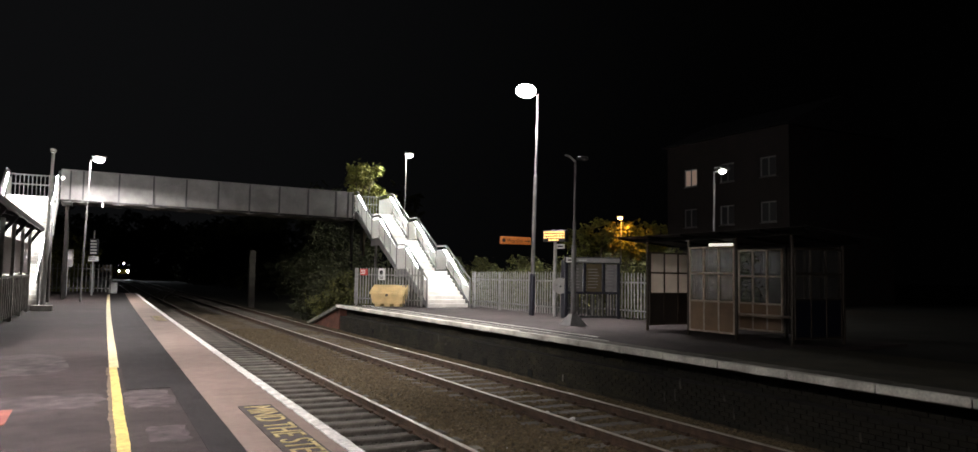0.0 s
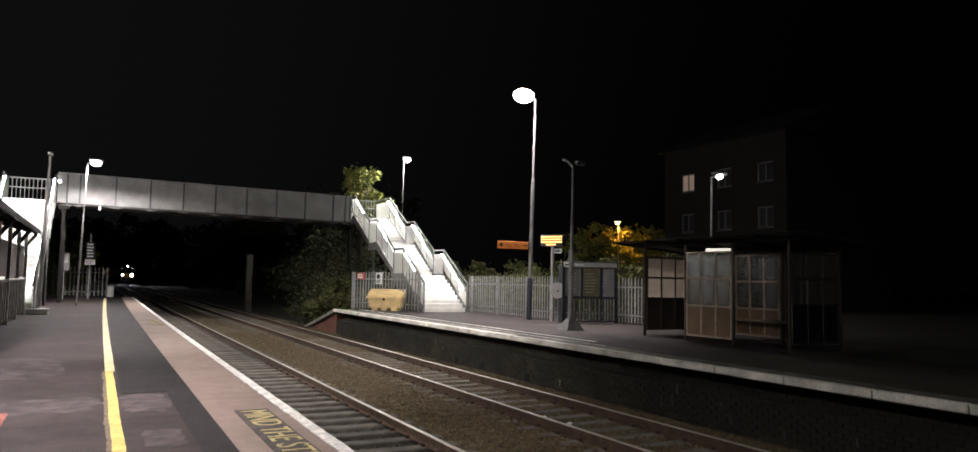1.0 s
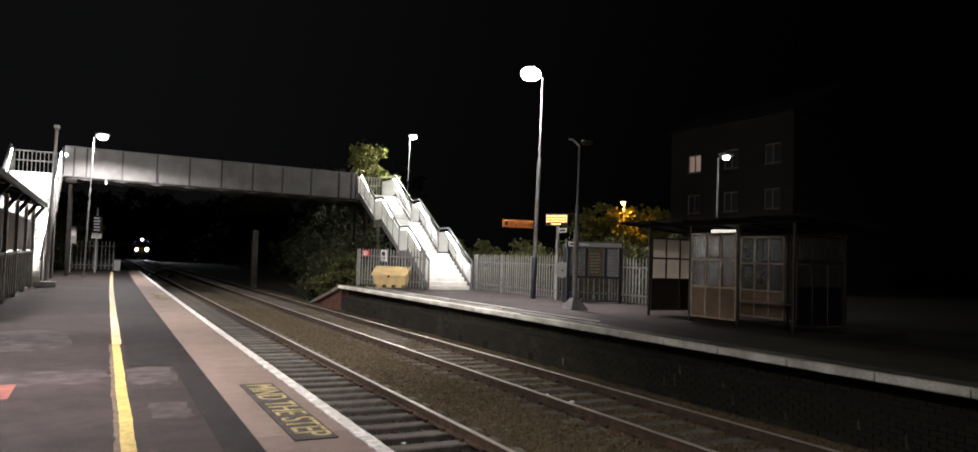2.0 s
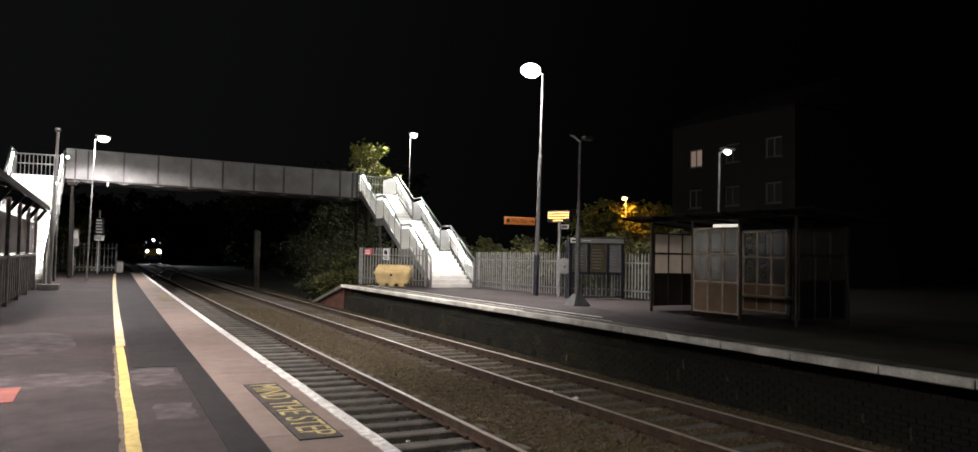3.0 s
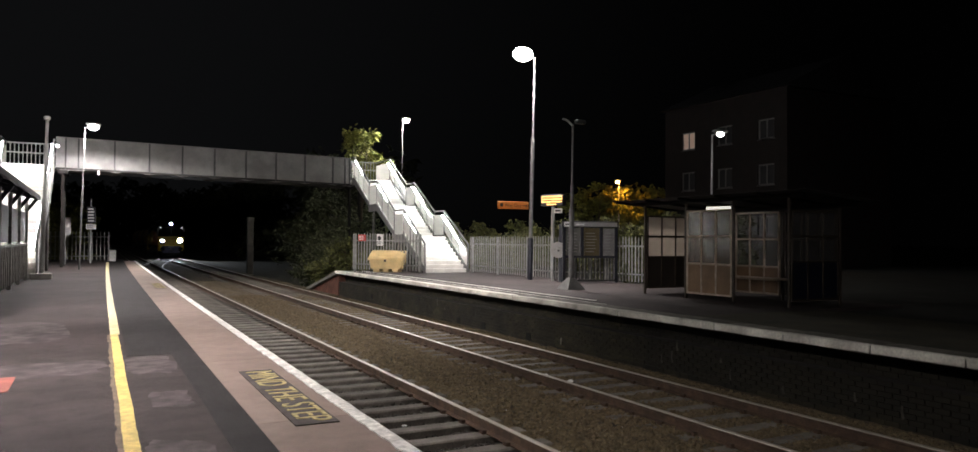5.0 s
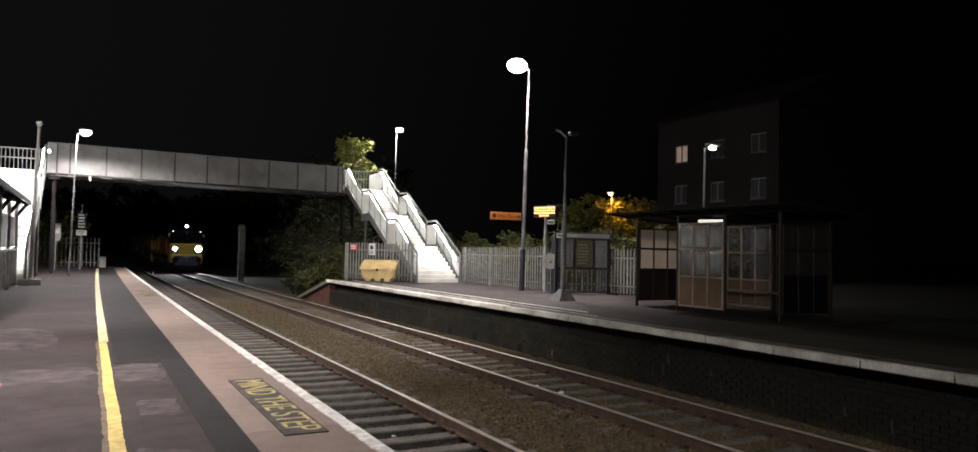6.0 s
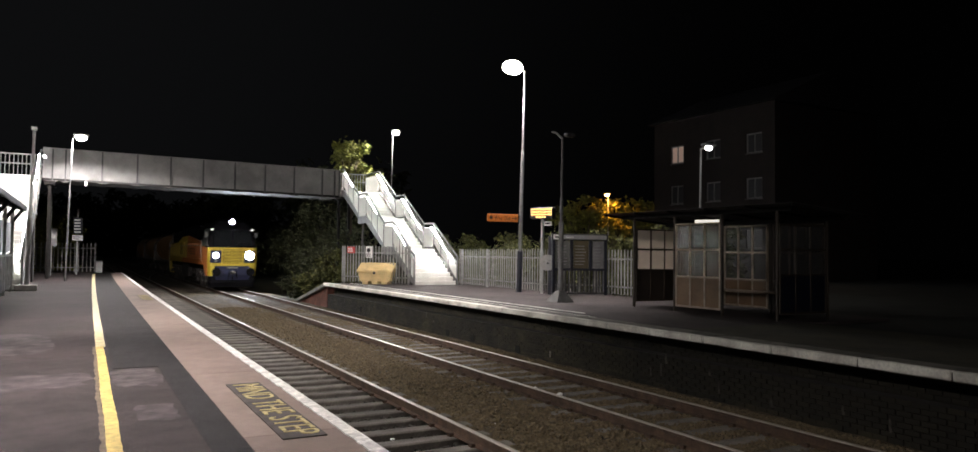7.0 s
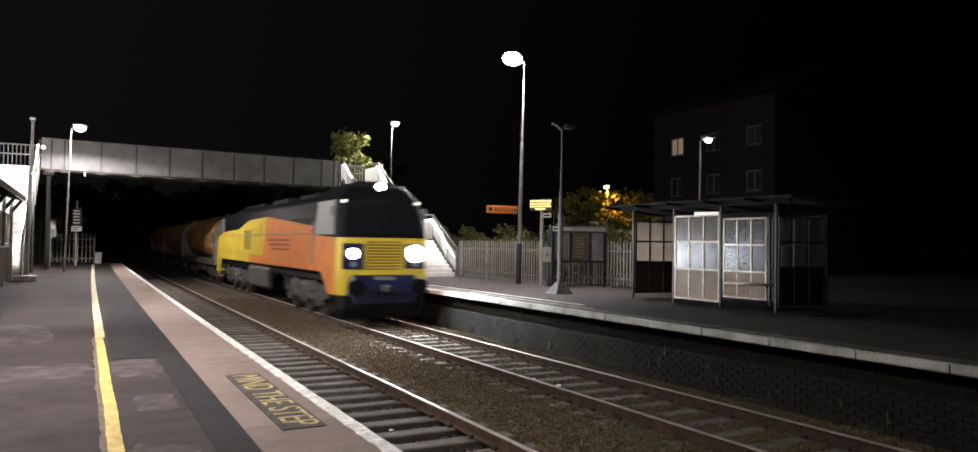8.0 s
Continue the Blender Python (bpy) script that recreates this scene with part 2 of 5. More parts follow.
def mesh_of(name, bm, material, smooth=False):
    me = bpy.data.meshes.new(name)
    bm.to_mesh(me)
    bm.free()
    for m in material if isinstance(material, (list, tuple)) else [material]:
        me.materials.append(m)
    if smooth:
        for p in me.polygons:
            p.use_smooth = True
    return me


def part(name, bm, material, parent=None, label="", smooth=False):
    ob = new(name, mesh_of(name, bm, material, smooth))
    ob.parent = parent
    return tagged(ob, label)


def piece(name, me, parent, m):
    ob = new(name, me)
    ob.parent = parent
    ob.matrix_basis = m
    return ob


def thing(name, place, label, category, group="", kind="", turn=0):
    ob = new(name)
    ob.matrix_basis = pose(*place, 0, 0, turn)
    return tagged(ob, label, category, group, kind)


def B():
    return bmesh.new()


def bend(y):
    """The near platform's edge swings gently outwards far off."""
    return 0.00009 * max(0, y) ** 2


def sway(y):
    """The painted line and the slabs' inner edge swing a little more than the edge itself."""
    return 0.00016 * max(0, y) ** 2


def ribbon(bm, x0, x1, y0, y1, z0, z1, steps=24, curve=bend):
    """A slab along the line, following the platform's bend."""
    ys = [y0 + (y1 - y0) * i / steps for i in range(steps + 1)]
    rows = []
    for y in ys:
        k = curve(y)
        rows.append([bm.verts.new(p) for p in ((x0 + k, y, z0), (x1 + k, y, z0), (x1 + k, y, z1), (x0 + k, y, z1))])
    fs = [bm.faces.new(rows[0]), bm.faces.new(rows[-1][::-1])]
    for a, b in zip(rows, rows[1:]):
        for i in range(4):
            fs.append(bm.faces.new((a[i], b[i], b[(i + 1) % 4], a[(i + 1) % 4])))
    bmesh.ops.recalc_face_normals(bm, faces=fs)


RAIL_Z = -0.883
R0, R1, R2, R3 = 2.935, 4.44, 6.775, 8.28
NEAR_EDGE, FAR_EDGE = 1.895, 9.295
# ---------------- ground, ballast, tracks ----------------
bm = B()
bmesh.ops.create_grid(bm, x_segments=60, y_segments=60, size=900)
for v in bm.verts:
    v.co.z = -1.25
tagged(part("ground", bm, EARTH), "dark earth and rough grass beside the railway", "ground", kind="structure")

bm = B()
def ballast_z(x, y):
    """Heaped between the tracks, scooped out between the near track's sleepers."""
    six = math.exp(-((x - 5.6) / 0.75) ** 2)
    near = 1 / (1 + math.exp((x - 4.75) / 0.12))
    far = 1 / (1 + math.exp((6.2 - x) / 0.12))
    return RAIL_Z - 0.205 + 0.05 * six - 0.07 * near + 0.014 * far + 0.03 * noise.noise((x * 0.8, y * 0.5, 0))


xs = np.linspace(1.98, 9.6, 51)
ys = np.concatenate([np.arange(-4, 45, 0.16), np.arange(45, 301, 3.0)])
rng = np.random.default_rng(3)
grid = []
for y in ys:
    row = []
    for x in xs:
        z = ballast_z(x, y) + 0.012 * rng.standard_normal()
        row.append(bm.verts.new((x - 0.00024 * max(0.0, y - 120.0) ** 2, y, z)))
    grid.append(row)
for a, b in zip(grid, grid[1:]):
    for i in range(len(xs) - 1):
        bm.faces.new((a[i], a[i + 1], b[i + 1], b[i])).material_index = 1 if xs[i] < 4.5 else 0
tagged(part("ballast", bm, [BALLAST, BALLAST_OILY]), "brown stone ballast between and under the rails", "ballast", kind="structure")


def stones(x0, x1, count, small, large, material, seed, label):
    """Loose ballast stones: small uneven lumps, joined."""
    verts, faces = [], []
    r = random.Random(seed)
    base = [(-1, -1, -1), (1, -1, -1), (1, 1, -1), (-1, 1, -1), (-1, -1, 1), (1, -1, 1), (1, 1, 1), (-1, 1, 1)]
    quads = [(0, 3, 2, 1), (4, 5, 6, 7), (0, 1, 5, 4), (1, 2, 6, 5), (2, 3, 7, 6), (3, 0, 4, 7)]
    n = 0
    while n < count:
        y = 2.0 + 31 * r.random() ** 1.7
        x = r.uniform(x0, x1)
        on_sleeper = abs(((y - SLEEPER_AT) / PITCH + .5) % 1 - 0.5) < 0.22 and (x < 4.95 or (6.3 < x < 8.8 and r.random() < .85))
        if on_sleeper or min(abs(x - k) for k in (R1, R2, R3)) < 0.07:
            continue
        z = ballast_z(x, y) + 0.005 + r.random() ** 3 * .025
        s = r.uniform(small, large)
        e = Euler((r.uniform(0, 6), r.uniform(0, 6), r.uniform(0, 6))).to_matrix()
        o = len(verts)
        for c in base:
            p = e @ Vector([k * s * r.uniform(0.6, 1.15) for k in c])
            verts.append((x + p.x, y + p.y, z + p.z))
        faces += [tuple(o + i for i in q) for q in quads]
        n += 1
    me = bpy.data.meshes.new("ballast_stones")
    me.from_pydata(verts, [], faces)
    me.materials.append(material)
    tagged(new("ballast_stones", me), label, "ballast", kind="stuff")


PITCH, SLEEPER_AT = 0.62, 0.42
stones(4.55, 9.3, 60000, 0.01, 0.023, STONE, 5, "loose brown ballast stones between the tracks")
stones(2.6, 4.6, 14000, 0.016, 0.034, STONE_OILY, 6, "dark oily ballast stones between the near sleepers")


def swing_away(y):
    """Far off the line curves gently to one side."""
    return 0.00024 * max(0.0, y - 120.0) ** 2


def rail_mesh(name, y0, y1, n=1):
    """Flat-bottomed rail: foot, web and head, with a polished running surface."""
    prof = [(-.07, -.159), (.07, -.159), (.07, -.148), (.012, -.13), (.01, -.05), (.034, -.038), (.035, -.012), (.026, 0),
            (-.026, 0), (-.035, -.012), (-.034, -.038), (-.01, -.05), (-.012, -.13), (-.07, -.148)]
    bm = B()
    rows = []
    for y in (y0, 120, *range(130, y1 + 1, 10)):
        rows.append([bm.verts.new((p[0] - swing_away(y), y, p[1])) for p in prof])
    for a, b in zip(rows, rows[1:]):
        for i in range(len(prof)):
            bm.faces.new((a[i], b[i], b[(i + 1) % len(prof)], a[(i + 1) % len(prof)]))
    bmesh.ops.recalc_face_normals(bm, faces=bm.faces[:])
    bm.normal_update()
    for f in bm.faces:
        z = f.calc_center_median().z
        f.material_index = 1 if z > -0.008 and len(f.verts) == 4 else 0
    return mesh_of(name, bm, [RAIL_SIDE, RAIL_TOP])


RAIL = rail_mesh("rail", -4, 300)
bm = B()
box(bm, -1.25, 1.25, -.125, .125, -.21, 0, bevel=0.02)
for v in bm.verts:
    if v.co.z > -0.05 and abs(v.co.x) < 0.45:
        v.co.z -= 0.02
SLEEPER_ME = mesh_of("sleeper", bm, SLEEPER)
bm = B()
for s in (-1, 1):
    box(bm, s * .05, s * .11, -.05, .05, -.02, .035, bevel=0.008)
CLIP = mesh_of("rail_clip", bm, RAIL_SIDE)
for nm, a, b in (("near_track", R0, R1), ("far_track", R2, R3)):
    tr = thing(nm, ((a + b) / 2, 0, RAIL_Z), "railway track of steel rails on concrete sleepers", "railway track", kind="structure")
    for x in (a, b):
        piece("rail", RAIL, tr, pose(x - (a + b) / 2, 0, 0))
    y = SLEEPER_AT - PITCH * 6
    while y < 60:
        piece("sleeper", SLEEPER_ME, tr, pose(random.uniform(-.02, .02), y, -0.165, 0, 0, random.uniform(-.6, .6)))
        if y < 22:
            for x in (-0.7525, 0.7525):
                piece("rail_clip", CLIP, tr, pose(x, y, -0.15))
        y += PITCH
    bm = B()
    while y < 150:
        box(bm, -1.25, 1.25, y - .125, y + .125, -.38, -.165)
        y += PITCH
    tagged(part("far_sleepers", bm, SLEEPER, tr), kind="stuff")

# ---------------- near platform ----------------
plat = thing("near_platform", (0, 0, 0), "asphalt station platform with pale coping slabs and painted edge", "platform", kind="structure")
bm = B()
ribbon(bm, -7.5, 1.078, -14, 53.6, -1.2, 0.0, 40, sway)
part("surface", bm, ASPHALT, plat)
bm = B()
ribbon(bm, 1.03, NEAR_EDGE - 0.12, -14, 50.0, -1.2, -0.075)
part("edge_wall", bm, WALL_BRICK, plat)
bm = B()
ribbon(bm, 0.33, 1.076, 9.75, 49.5, -0.002, 0.004, 40, sway)
box(bm, 0.82, 1.076, -3, 9.75, -0.002, 0.004)
part("new_tarmac_strip", bm, ASPHALT_NEW, plat, "newer black tarmac strip")
bm = B()
for x0, x1, y0, y1 in ((0.32, 0.78, 8.4, 9.7), (0.42, 0.76, 6.7, 7.4), (-1.0, 0.1, 8.6, 9.6), (-1.9, -0.4, 11.5, 14.2), (0.3, 0.7, 4.4, 5.6)):
    q = []
    for k in range(60):
        a = k * math.tau / 60
        c, s = math.cos(a), math.sin(a)
        c, s = math.copysign(abs(c) ** .45, c), math.copysign(abs(s) ** .45, s)
        j = 1 + .22 * noise.noise((c * 2.2 + x0 * 7, s * 2.2, y0)) + .1 * noise.noise((c * 9, s * 9, y0))
        q.append(bm.verts.new(((x0 + x1) / 2 + (x1 - x0) / 2 * c * j, (y0 + y1) / 2 + (y1 - y0) / 2 * s * j, 0.0016)))
    bm.faces.new(q)
part("worn_patch", bm, ASPHALT_PATCH, plat, "paler worn tarmac patches")
bm = B()
ribbon(bm, 0.178, 0.276, -4, 12.0, -0.001, 0.008, 420, sway)
for v in bm.verts:
    v.co.x += 0.008 * noise.noise((v.co.y * 0.8, 0, 1)) + 0.005 * noise.noise((v.co.y * 9, v.co.x * 40, 1))
part("yellow_line", bm, YELLOW_PAINT, plat, "worn thick yellow safety line")
bm = B()
ribbon(bm, 0.176, 0.3, 12.0, 47.0, -0.001, 0.007, 300, sway)
for v in bm.verts:
    v.co.x += 0.008 * noise.noise((v.co.y * 0.8, 0, 1)) + 0.005 * noise.noise((v.co.y * 9, v.co.x * 40, 1))
part("faded_line", bm, CREAM_PAINT, plat, "older faded stretch of the safety line")
bm = B()
ribbon(bm, 0.14, 0.178, -4, 12.0, -0.001, 0.006, 300, sway)
for v in bm.verts:
    v.co.x += 0.008 * noise.noise((v.co.y * 0.8, 0, 1)) + 0.02 * noise.noise((v.co.y * 5, v.co.x * 40, 4))
part("old_line_edge", bm, mat("old_brown_paint", (0.2, 0.15, 0.1), 0.8, grain=6, vary=0.4), plat, "browned older paint beside the line")
bm = B()
ribbon(bm, NEAR_EDGE - 0.105, NEAR_EDGE + 0.004, -6, 50, -0.07, 0.009, steps=700)
for v in bm.verts:
    if v.co.x < NEAR_EDGE - 0.05 + bend(v.co.y):
        v.co.x += 0.02 * noise.noise((v.co.y * 6, 0, 7)) + 0.012 * noise.noise((v.co.y * 23, 1, 7))
    else:
        v.co.x += 0.008 * noise.noise((v.co.y * 3, 0, 9))
part("white_edge_line", bm, WHITE_PAINT, plat, "white painted platform edge")
bm = B()
box(bm, -1.02, -0.68, 7.95, 8.75, 0, 0.006)
part("red_marking", bm, mat("red_road_paint", (0.36, 0.1, 0.07), 0.7, grain=5, vary=0.3), plat, "worn red painted square")
y = 5.8 - 3.15 * 4
while y < 49.5:
    bm = B()
    box(bm, 0, 1, y + .004, y + 3.146, -0.07, 0.0, bevel=0.004)
    for v in bm.verts:
        a, b = 1.08 + sway(v.co.y), NEAR_EDGE + bend(v.co.y)
        v.co.x = a + (b - a) * v.co.x
    part("slab", bm, SLAB, plat)
    y += 3.15


def writing(text, size, material, m, parent, name="lettering", width=1.0, extrude=0.002):
    c = bpy.data.curves.new(name, "FONT")
    c.body, c.size, c.extrude, c.align_x, c.align_y = text, size, extrude, "CENTER", "CENTER"
    tmp = bpy.data.objects.new("tmp", c)
    scene.collection.objects.link(tmp)
    bpy.context.view_layer.update()
    me = bpy.data.meshes.new_from_object(tmp.evaluated_get(bpy.context.evaluated_depsgraph_get()))
    bpy.data.objects.remove(tmp)
    me.materials.clear()
    me.materials.append(material)
    ob = new(name, me)
    ob.parent = parent
    ob.matrix_basis = m @ Matrix.Diagonal((width, 1, 1, 1))
    return ob


def platform_words(y0, y1, x0, x1, back, ink):
    w = thing("platform_marking", (0, 0, 0.006), "yellow capital warning words on a dark painted panel", "floor marking")
    bm = B()
    ribbon(bm, x0, x1, y0, y1, -0.005, 0.004, 4)
    part("backing", bm, back, w)
    t = writing("MIND THE STEP", 0.36, ink, Matrix(), w, "lettering")
    b = [v.co.copy() for v in t.data.vertices]
    wx, wy = max(v.x for v in b) - min(v.x for v in b), max(v.y for v in b) - min(v.y for v in b)
    t.matrix_basis = pose((x0 + x1) / 2 + bend(y0), (y0 + y1) / 2, 0.006, 0, 0, -90) @ Matrix.Diagonal(((y1 - y0) * 0.93 / wx, (x1 - x0) * 0.8 / wy, 1, 1))


platform_words(5.6, 8.12, 1.325, 1.655, mat("worn_dark_marking", (0.085, 0.072, 0.066), 0.85, grain=4, vary=0.4, mid=0.25),
               mat("pale_yellow_lettering", (0.56, 0.46, 0.2), 0.7, grain=8, vary=0.35, mid=0.2, mid_scale=20))
platform_words(22.5, 25.0, 1.4, 1.72, mat("faded_marking", (0.24, 0.19, 0.14), 0.85, grain=4, vary=0.3), mat("faded_lettering", (0.4, 0.33, 0.17), 0.8, grain=8, vary=0.3))

# ---------------- far platform ----------------
fp = thing("far_platform", (0, 0, 0), "old brick-faced station platform with a whitened stone edge", "platform", kind="structure")
bm = B()
box(bm, 9.9, 16.2, 10.8, 32.4, -1.2, -0.004)
part("surface", bm, ASPHALT, fp)
bm = B()
box(bm, 9.9, 13.4, -14, 10.8, -1.2, -0.004)
part("mossy_surface", bm, MOSSY, fp, "dark mossy tarmac")
bm = B()
box(bm, 9.76, 9.91, -14, 32.3, -1.25, -0.12)
box(bm, 9.47, 9.76, -14, 32.3, -1.25, -0.475)
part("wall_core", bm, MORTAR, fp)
bm = B()
box(bm, 9.91, 9.97, 13.5, 32.0, -0.01, 0.004)
box(bm, 10.35, 10.43, 14.5, 32.0, -0.01, 0.003)
part("white_line", bm, KERB, fp, "faded white painted lines")
y = -6.0
kr = random.Random(8)
while y < 32.2:
    n = min(kr.uniform(1.25, 1.75), 32.4 - y)
    bm = B()
    box(bm, 9.295, 9.905, y + .008, y + n - .008, -0.12, 0.006 + kr.uniform(-.006, .006), bevel=0.02)
    for v in bm.verts:
        v.co.x += 0.012 * noise.noise((v.co.y * 3, v.co.z * 6, 3))
        v.co.z += 0.008 * noise.noise((v.co.y * 2, v.co.x * 6, 5))
    stone = part("coping_stone", bm, COPING, fp)
    bm = B()
    box(bm, 9.284, 9.42 if y < 16 else 9.52, y + .012, y + n - .012, -0.105, 0.016, bevel=0.012)
    bmesh.ops.subdivide_edges(bm, edges=[e for e in bm.edges if e.calc_length() > 1], cuts=14)
    for v in bm.verts:
        v.co.x += 0.012 * noise.noise((v.co.y * 3, v.co.z * 6, 3)) + (0.035 * noise.noise((v.co.y * 7, 2, 3)) if v.co.x > 9.38 else 0)
        v.co.z += 0.008 * noise.noise((v.co.y * 2, v.co.x * 6, 5))
    part("painted_edge", bm, KERB, stone, "whitened stone nosing")
    y += n
# bank beyond the lamps' reach: its darkness is put into the grass colour
bm = B()
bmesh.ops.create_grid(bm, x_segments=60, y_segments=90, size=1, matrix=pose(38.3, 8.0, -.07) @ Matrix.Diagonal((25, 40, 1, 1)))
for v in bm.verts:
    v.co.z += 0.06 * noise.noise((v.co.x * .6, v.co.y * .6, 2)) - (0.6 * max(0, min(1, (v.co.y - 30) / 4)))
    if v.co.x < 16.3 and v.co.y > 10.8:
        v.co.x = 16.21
tagged(part("verge", bm, mat("unlit_rough_grass", (0.009, 0.01, 0.005), 0.95, grain=1.0, vary=0.5, fine=20, bump=1.0)), "rough grass bank behind the platform, coloured near black as unlit ground", "ground", kind="structure")


def bricks():
    """Bonded face of the far platform: the nearest bricks single, the rest joined."""
    bm = B()
    box(bm, -.012, .02, .004, .211, .003, .068, bevel=.004)
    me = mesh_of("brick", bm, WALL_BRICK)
    verts, faces, made = [], [], 0
    r = random.Random(12)
    quads = [(0, 3, 2, 1), (4, 5, 6, 7), (0, 1, 5, 4), (1, 2, 6, 5), (2, 3, 7, 6), (3, 0, 4, 7)]
    for row in range(12):
        z = -1.06 + row * .075
        face = 9.46 if z < -.5 else 9.75
        y = 1.0 + (.11 if row % 2 else 0)
        while y < 32.1:
            out = r.uniform(-.006, .006)
            if 5.4 < y < 11.2 and made < 300 and row > 0:
                piece("brick", me, fp, pose(face + out, y, z))
                made += 1
            else:
                o = len(verts)
                x0, x1, y0, y1, z0, z1 = face - .012 + out, face + .02, y + .004, y + .211, z + .003, z + .068
                verts.extend([(x0, y0, z0), (x1, y0, z0), (x1, y1, z0), (x0, y1, z0), (x0, y0, z1), (x1, y0, z1), (x1, y1, z1), (x0, y1, z1)])
                faces.extend([tuple(o + i for i in q) for q in quads])
            y += .2225
    far = bpy.data.meshes.new("brickwork")
    far.from_pydata(verts, [], faces)
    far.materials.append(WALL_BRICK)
    ob = new("brickwork", far)
    ob.parent = fp
    tagged(ob, kind="stuff")


# lime runs, weep holes and a pale tag on the brick face
wr = random.Random(31)
for k in range(16):
    y, z = wr.uniform(6, 30), wr.uniform(-.95, -.55)
    w, d = wr.uniform(.02, .06), wr.uniform(.06, .22)
    bm = B()
    prism(bm, [(y - w, z), (y - w * .4, z + d * .3), (y - w * .2, z + d), (y + w * .5, z + d * .9), (y + w * .8, z + d * .4), (y + w * .3, z - d * .2)], "x", 9.436, 9.45)
    part("lime_run", bm, mat("lime_stain", (0.06, 0.055, 0.045), 0.9, grain=20, vary=0.5, piece=0.5), fp)
bm = B()
box(bm, 9.43, 9.45, 14.48, 14.53, -.97, -.82, bevel=.006)
part("wall_tag", bm, COPING, fp, "small pale tag on the brickwork")
# no openings: black blocks put each hole's inner shade into colour
for y, z in ((15.97, -.96), (18.4, -.94), (20.0, -.95), (27.8, -.8)):
    bm = B()
    box(bm, 9.434, 9.46, y - .11, y + .11, z - .1, z + .08, bevel=.004)
    part("weep_hole", bm, mat("weep_hole_shade", (0.003, 0.003, 0.003), 1.0, vary=.1, bump=0), fp, "raised black block for a weep hole in the wall")

# sloping end of the far platform
bm = B()
prism(bm, [(32.4, -0.15), (37.6, -1.2), (32.4, -1.25)], "x", 9.46, 13.5)
part("ramp_wall", bm, RED_BRICK, fp, "red brick end ramp")
y = 32.4
for i in range(5):
    bm = B()
    z0, z1 = -0.15 - i * .21, -0.15 - (i + 1) * .21
    prism(bm, [(y + .01, z0), (y + 1.03, z1), (y + 1.03, z1 + .14), (y + .01, z0 + .14)], "x", 9.3, 9.9)
    part("coping_stone", bm, mat("dark_coping", (0.16, 0.155, 0.13), 0.8, grain=3, vary=0.4, piece=0.2), fp)
    y += 1.04

# ---------------- footbridge ----------------
FB_Y0, FB_Y1, DECK = 39.75, 41.75, 4.62
fb = thing("footbridge", (0, 0, 0), "pale grey steel plate-girder footbridge over the tracks", "footbridge")
for yy, nm in ((FB_Y0, "near"), (FB_Y1, "far")):
    bm = B()
    box(bm, -1.7, 12.2, yy - .02, yy + .02, 4.6, 5.95)
    part("girder_plate", bm, BRIDGE_PAINT, fb)
    bm = B()
    box(bm, -1.7, 12.2, yy - .1, yy + .1, 5.95, 6.0, bevel=.01)
    part("top_flange", bm, BRIDGE_PAINT, fb)
    bm = B()
    box(bm, -1.7, 12.2, yy - .03, yy + .1, 4.5, 4.6, bevel=.01)
    part("bottom_flange", bm, SHADED_STEEL, fb)
    for x in (-1.3, -.78, .72, 2.22, 3.7, 5.2, 6.72, 8.22, 9.72, 11.22, 11.9, 12.16):
        bm = B()
        box(bm, x - .035, x + .035, yy - .1, yy - .02, 4.5, 5.94)
        part("stiffener", bm, DARK_METAL, fb)
        bm = B()
        prism(bm, [(x - .3, 4.5), (x - .12, 4.44), (x + .12, 4.44), (x + .3, 4.5)], "y", yy - .08, yy + .08)
        part("splice_plate", bm, BRIDGE_DARK, fb)
bm = B()
box(bm, -1.7, 12.2, FB_Y0 + .03, FB_Y1 - .03, 4.5, DECK)
part("deck", bm, BRIDGE_DARK, fb)
for ob in fb.children:  # the span falls slightly towards the far stairs
    for v in ob.data.vertices:
        v.co.z -= 0.016 * max(0.0, v.co.x)
for x in (-1.4, 12.75):
    for yy in (FB_Y0 + .1, FB_Y1 - .1):
        bm = B()
        box(bm, x - .07, x + .07, yy - .07, yy + .07, -1.2, 4.47, bevel=.01)
        box(bm, x - .22, x + .22, yy - .2, yy + .2, 4.3, 4.46)
        part("column", bm, SHADED_STEEL, fb)


STAIR_STEEL = mat("grey_stair_steel", (0.17, 0.17, 0.165), 0.55, 0.2, grain=4, vary=0.2, fine=50, bump=0.08)


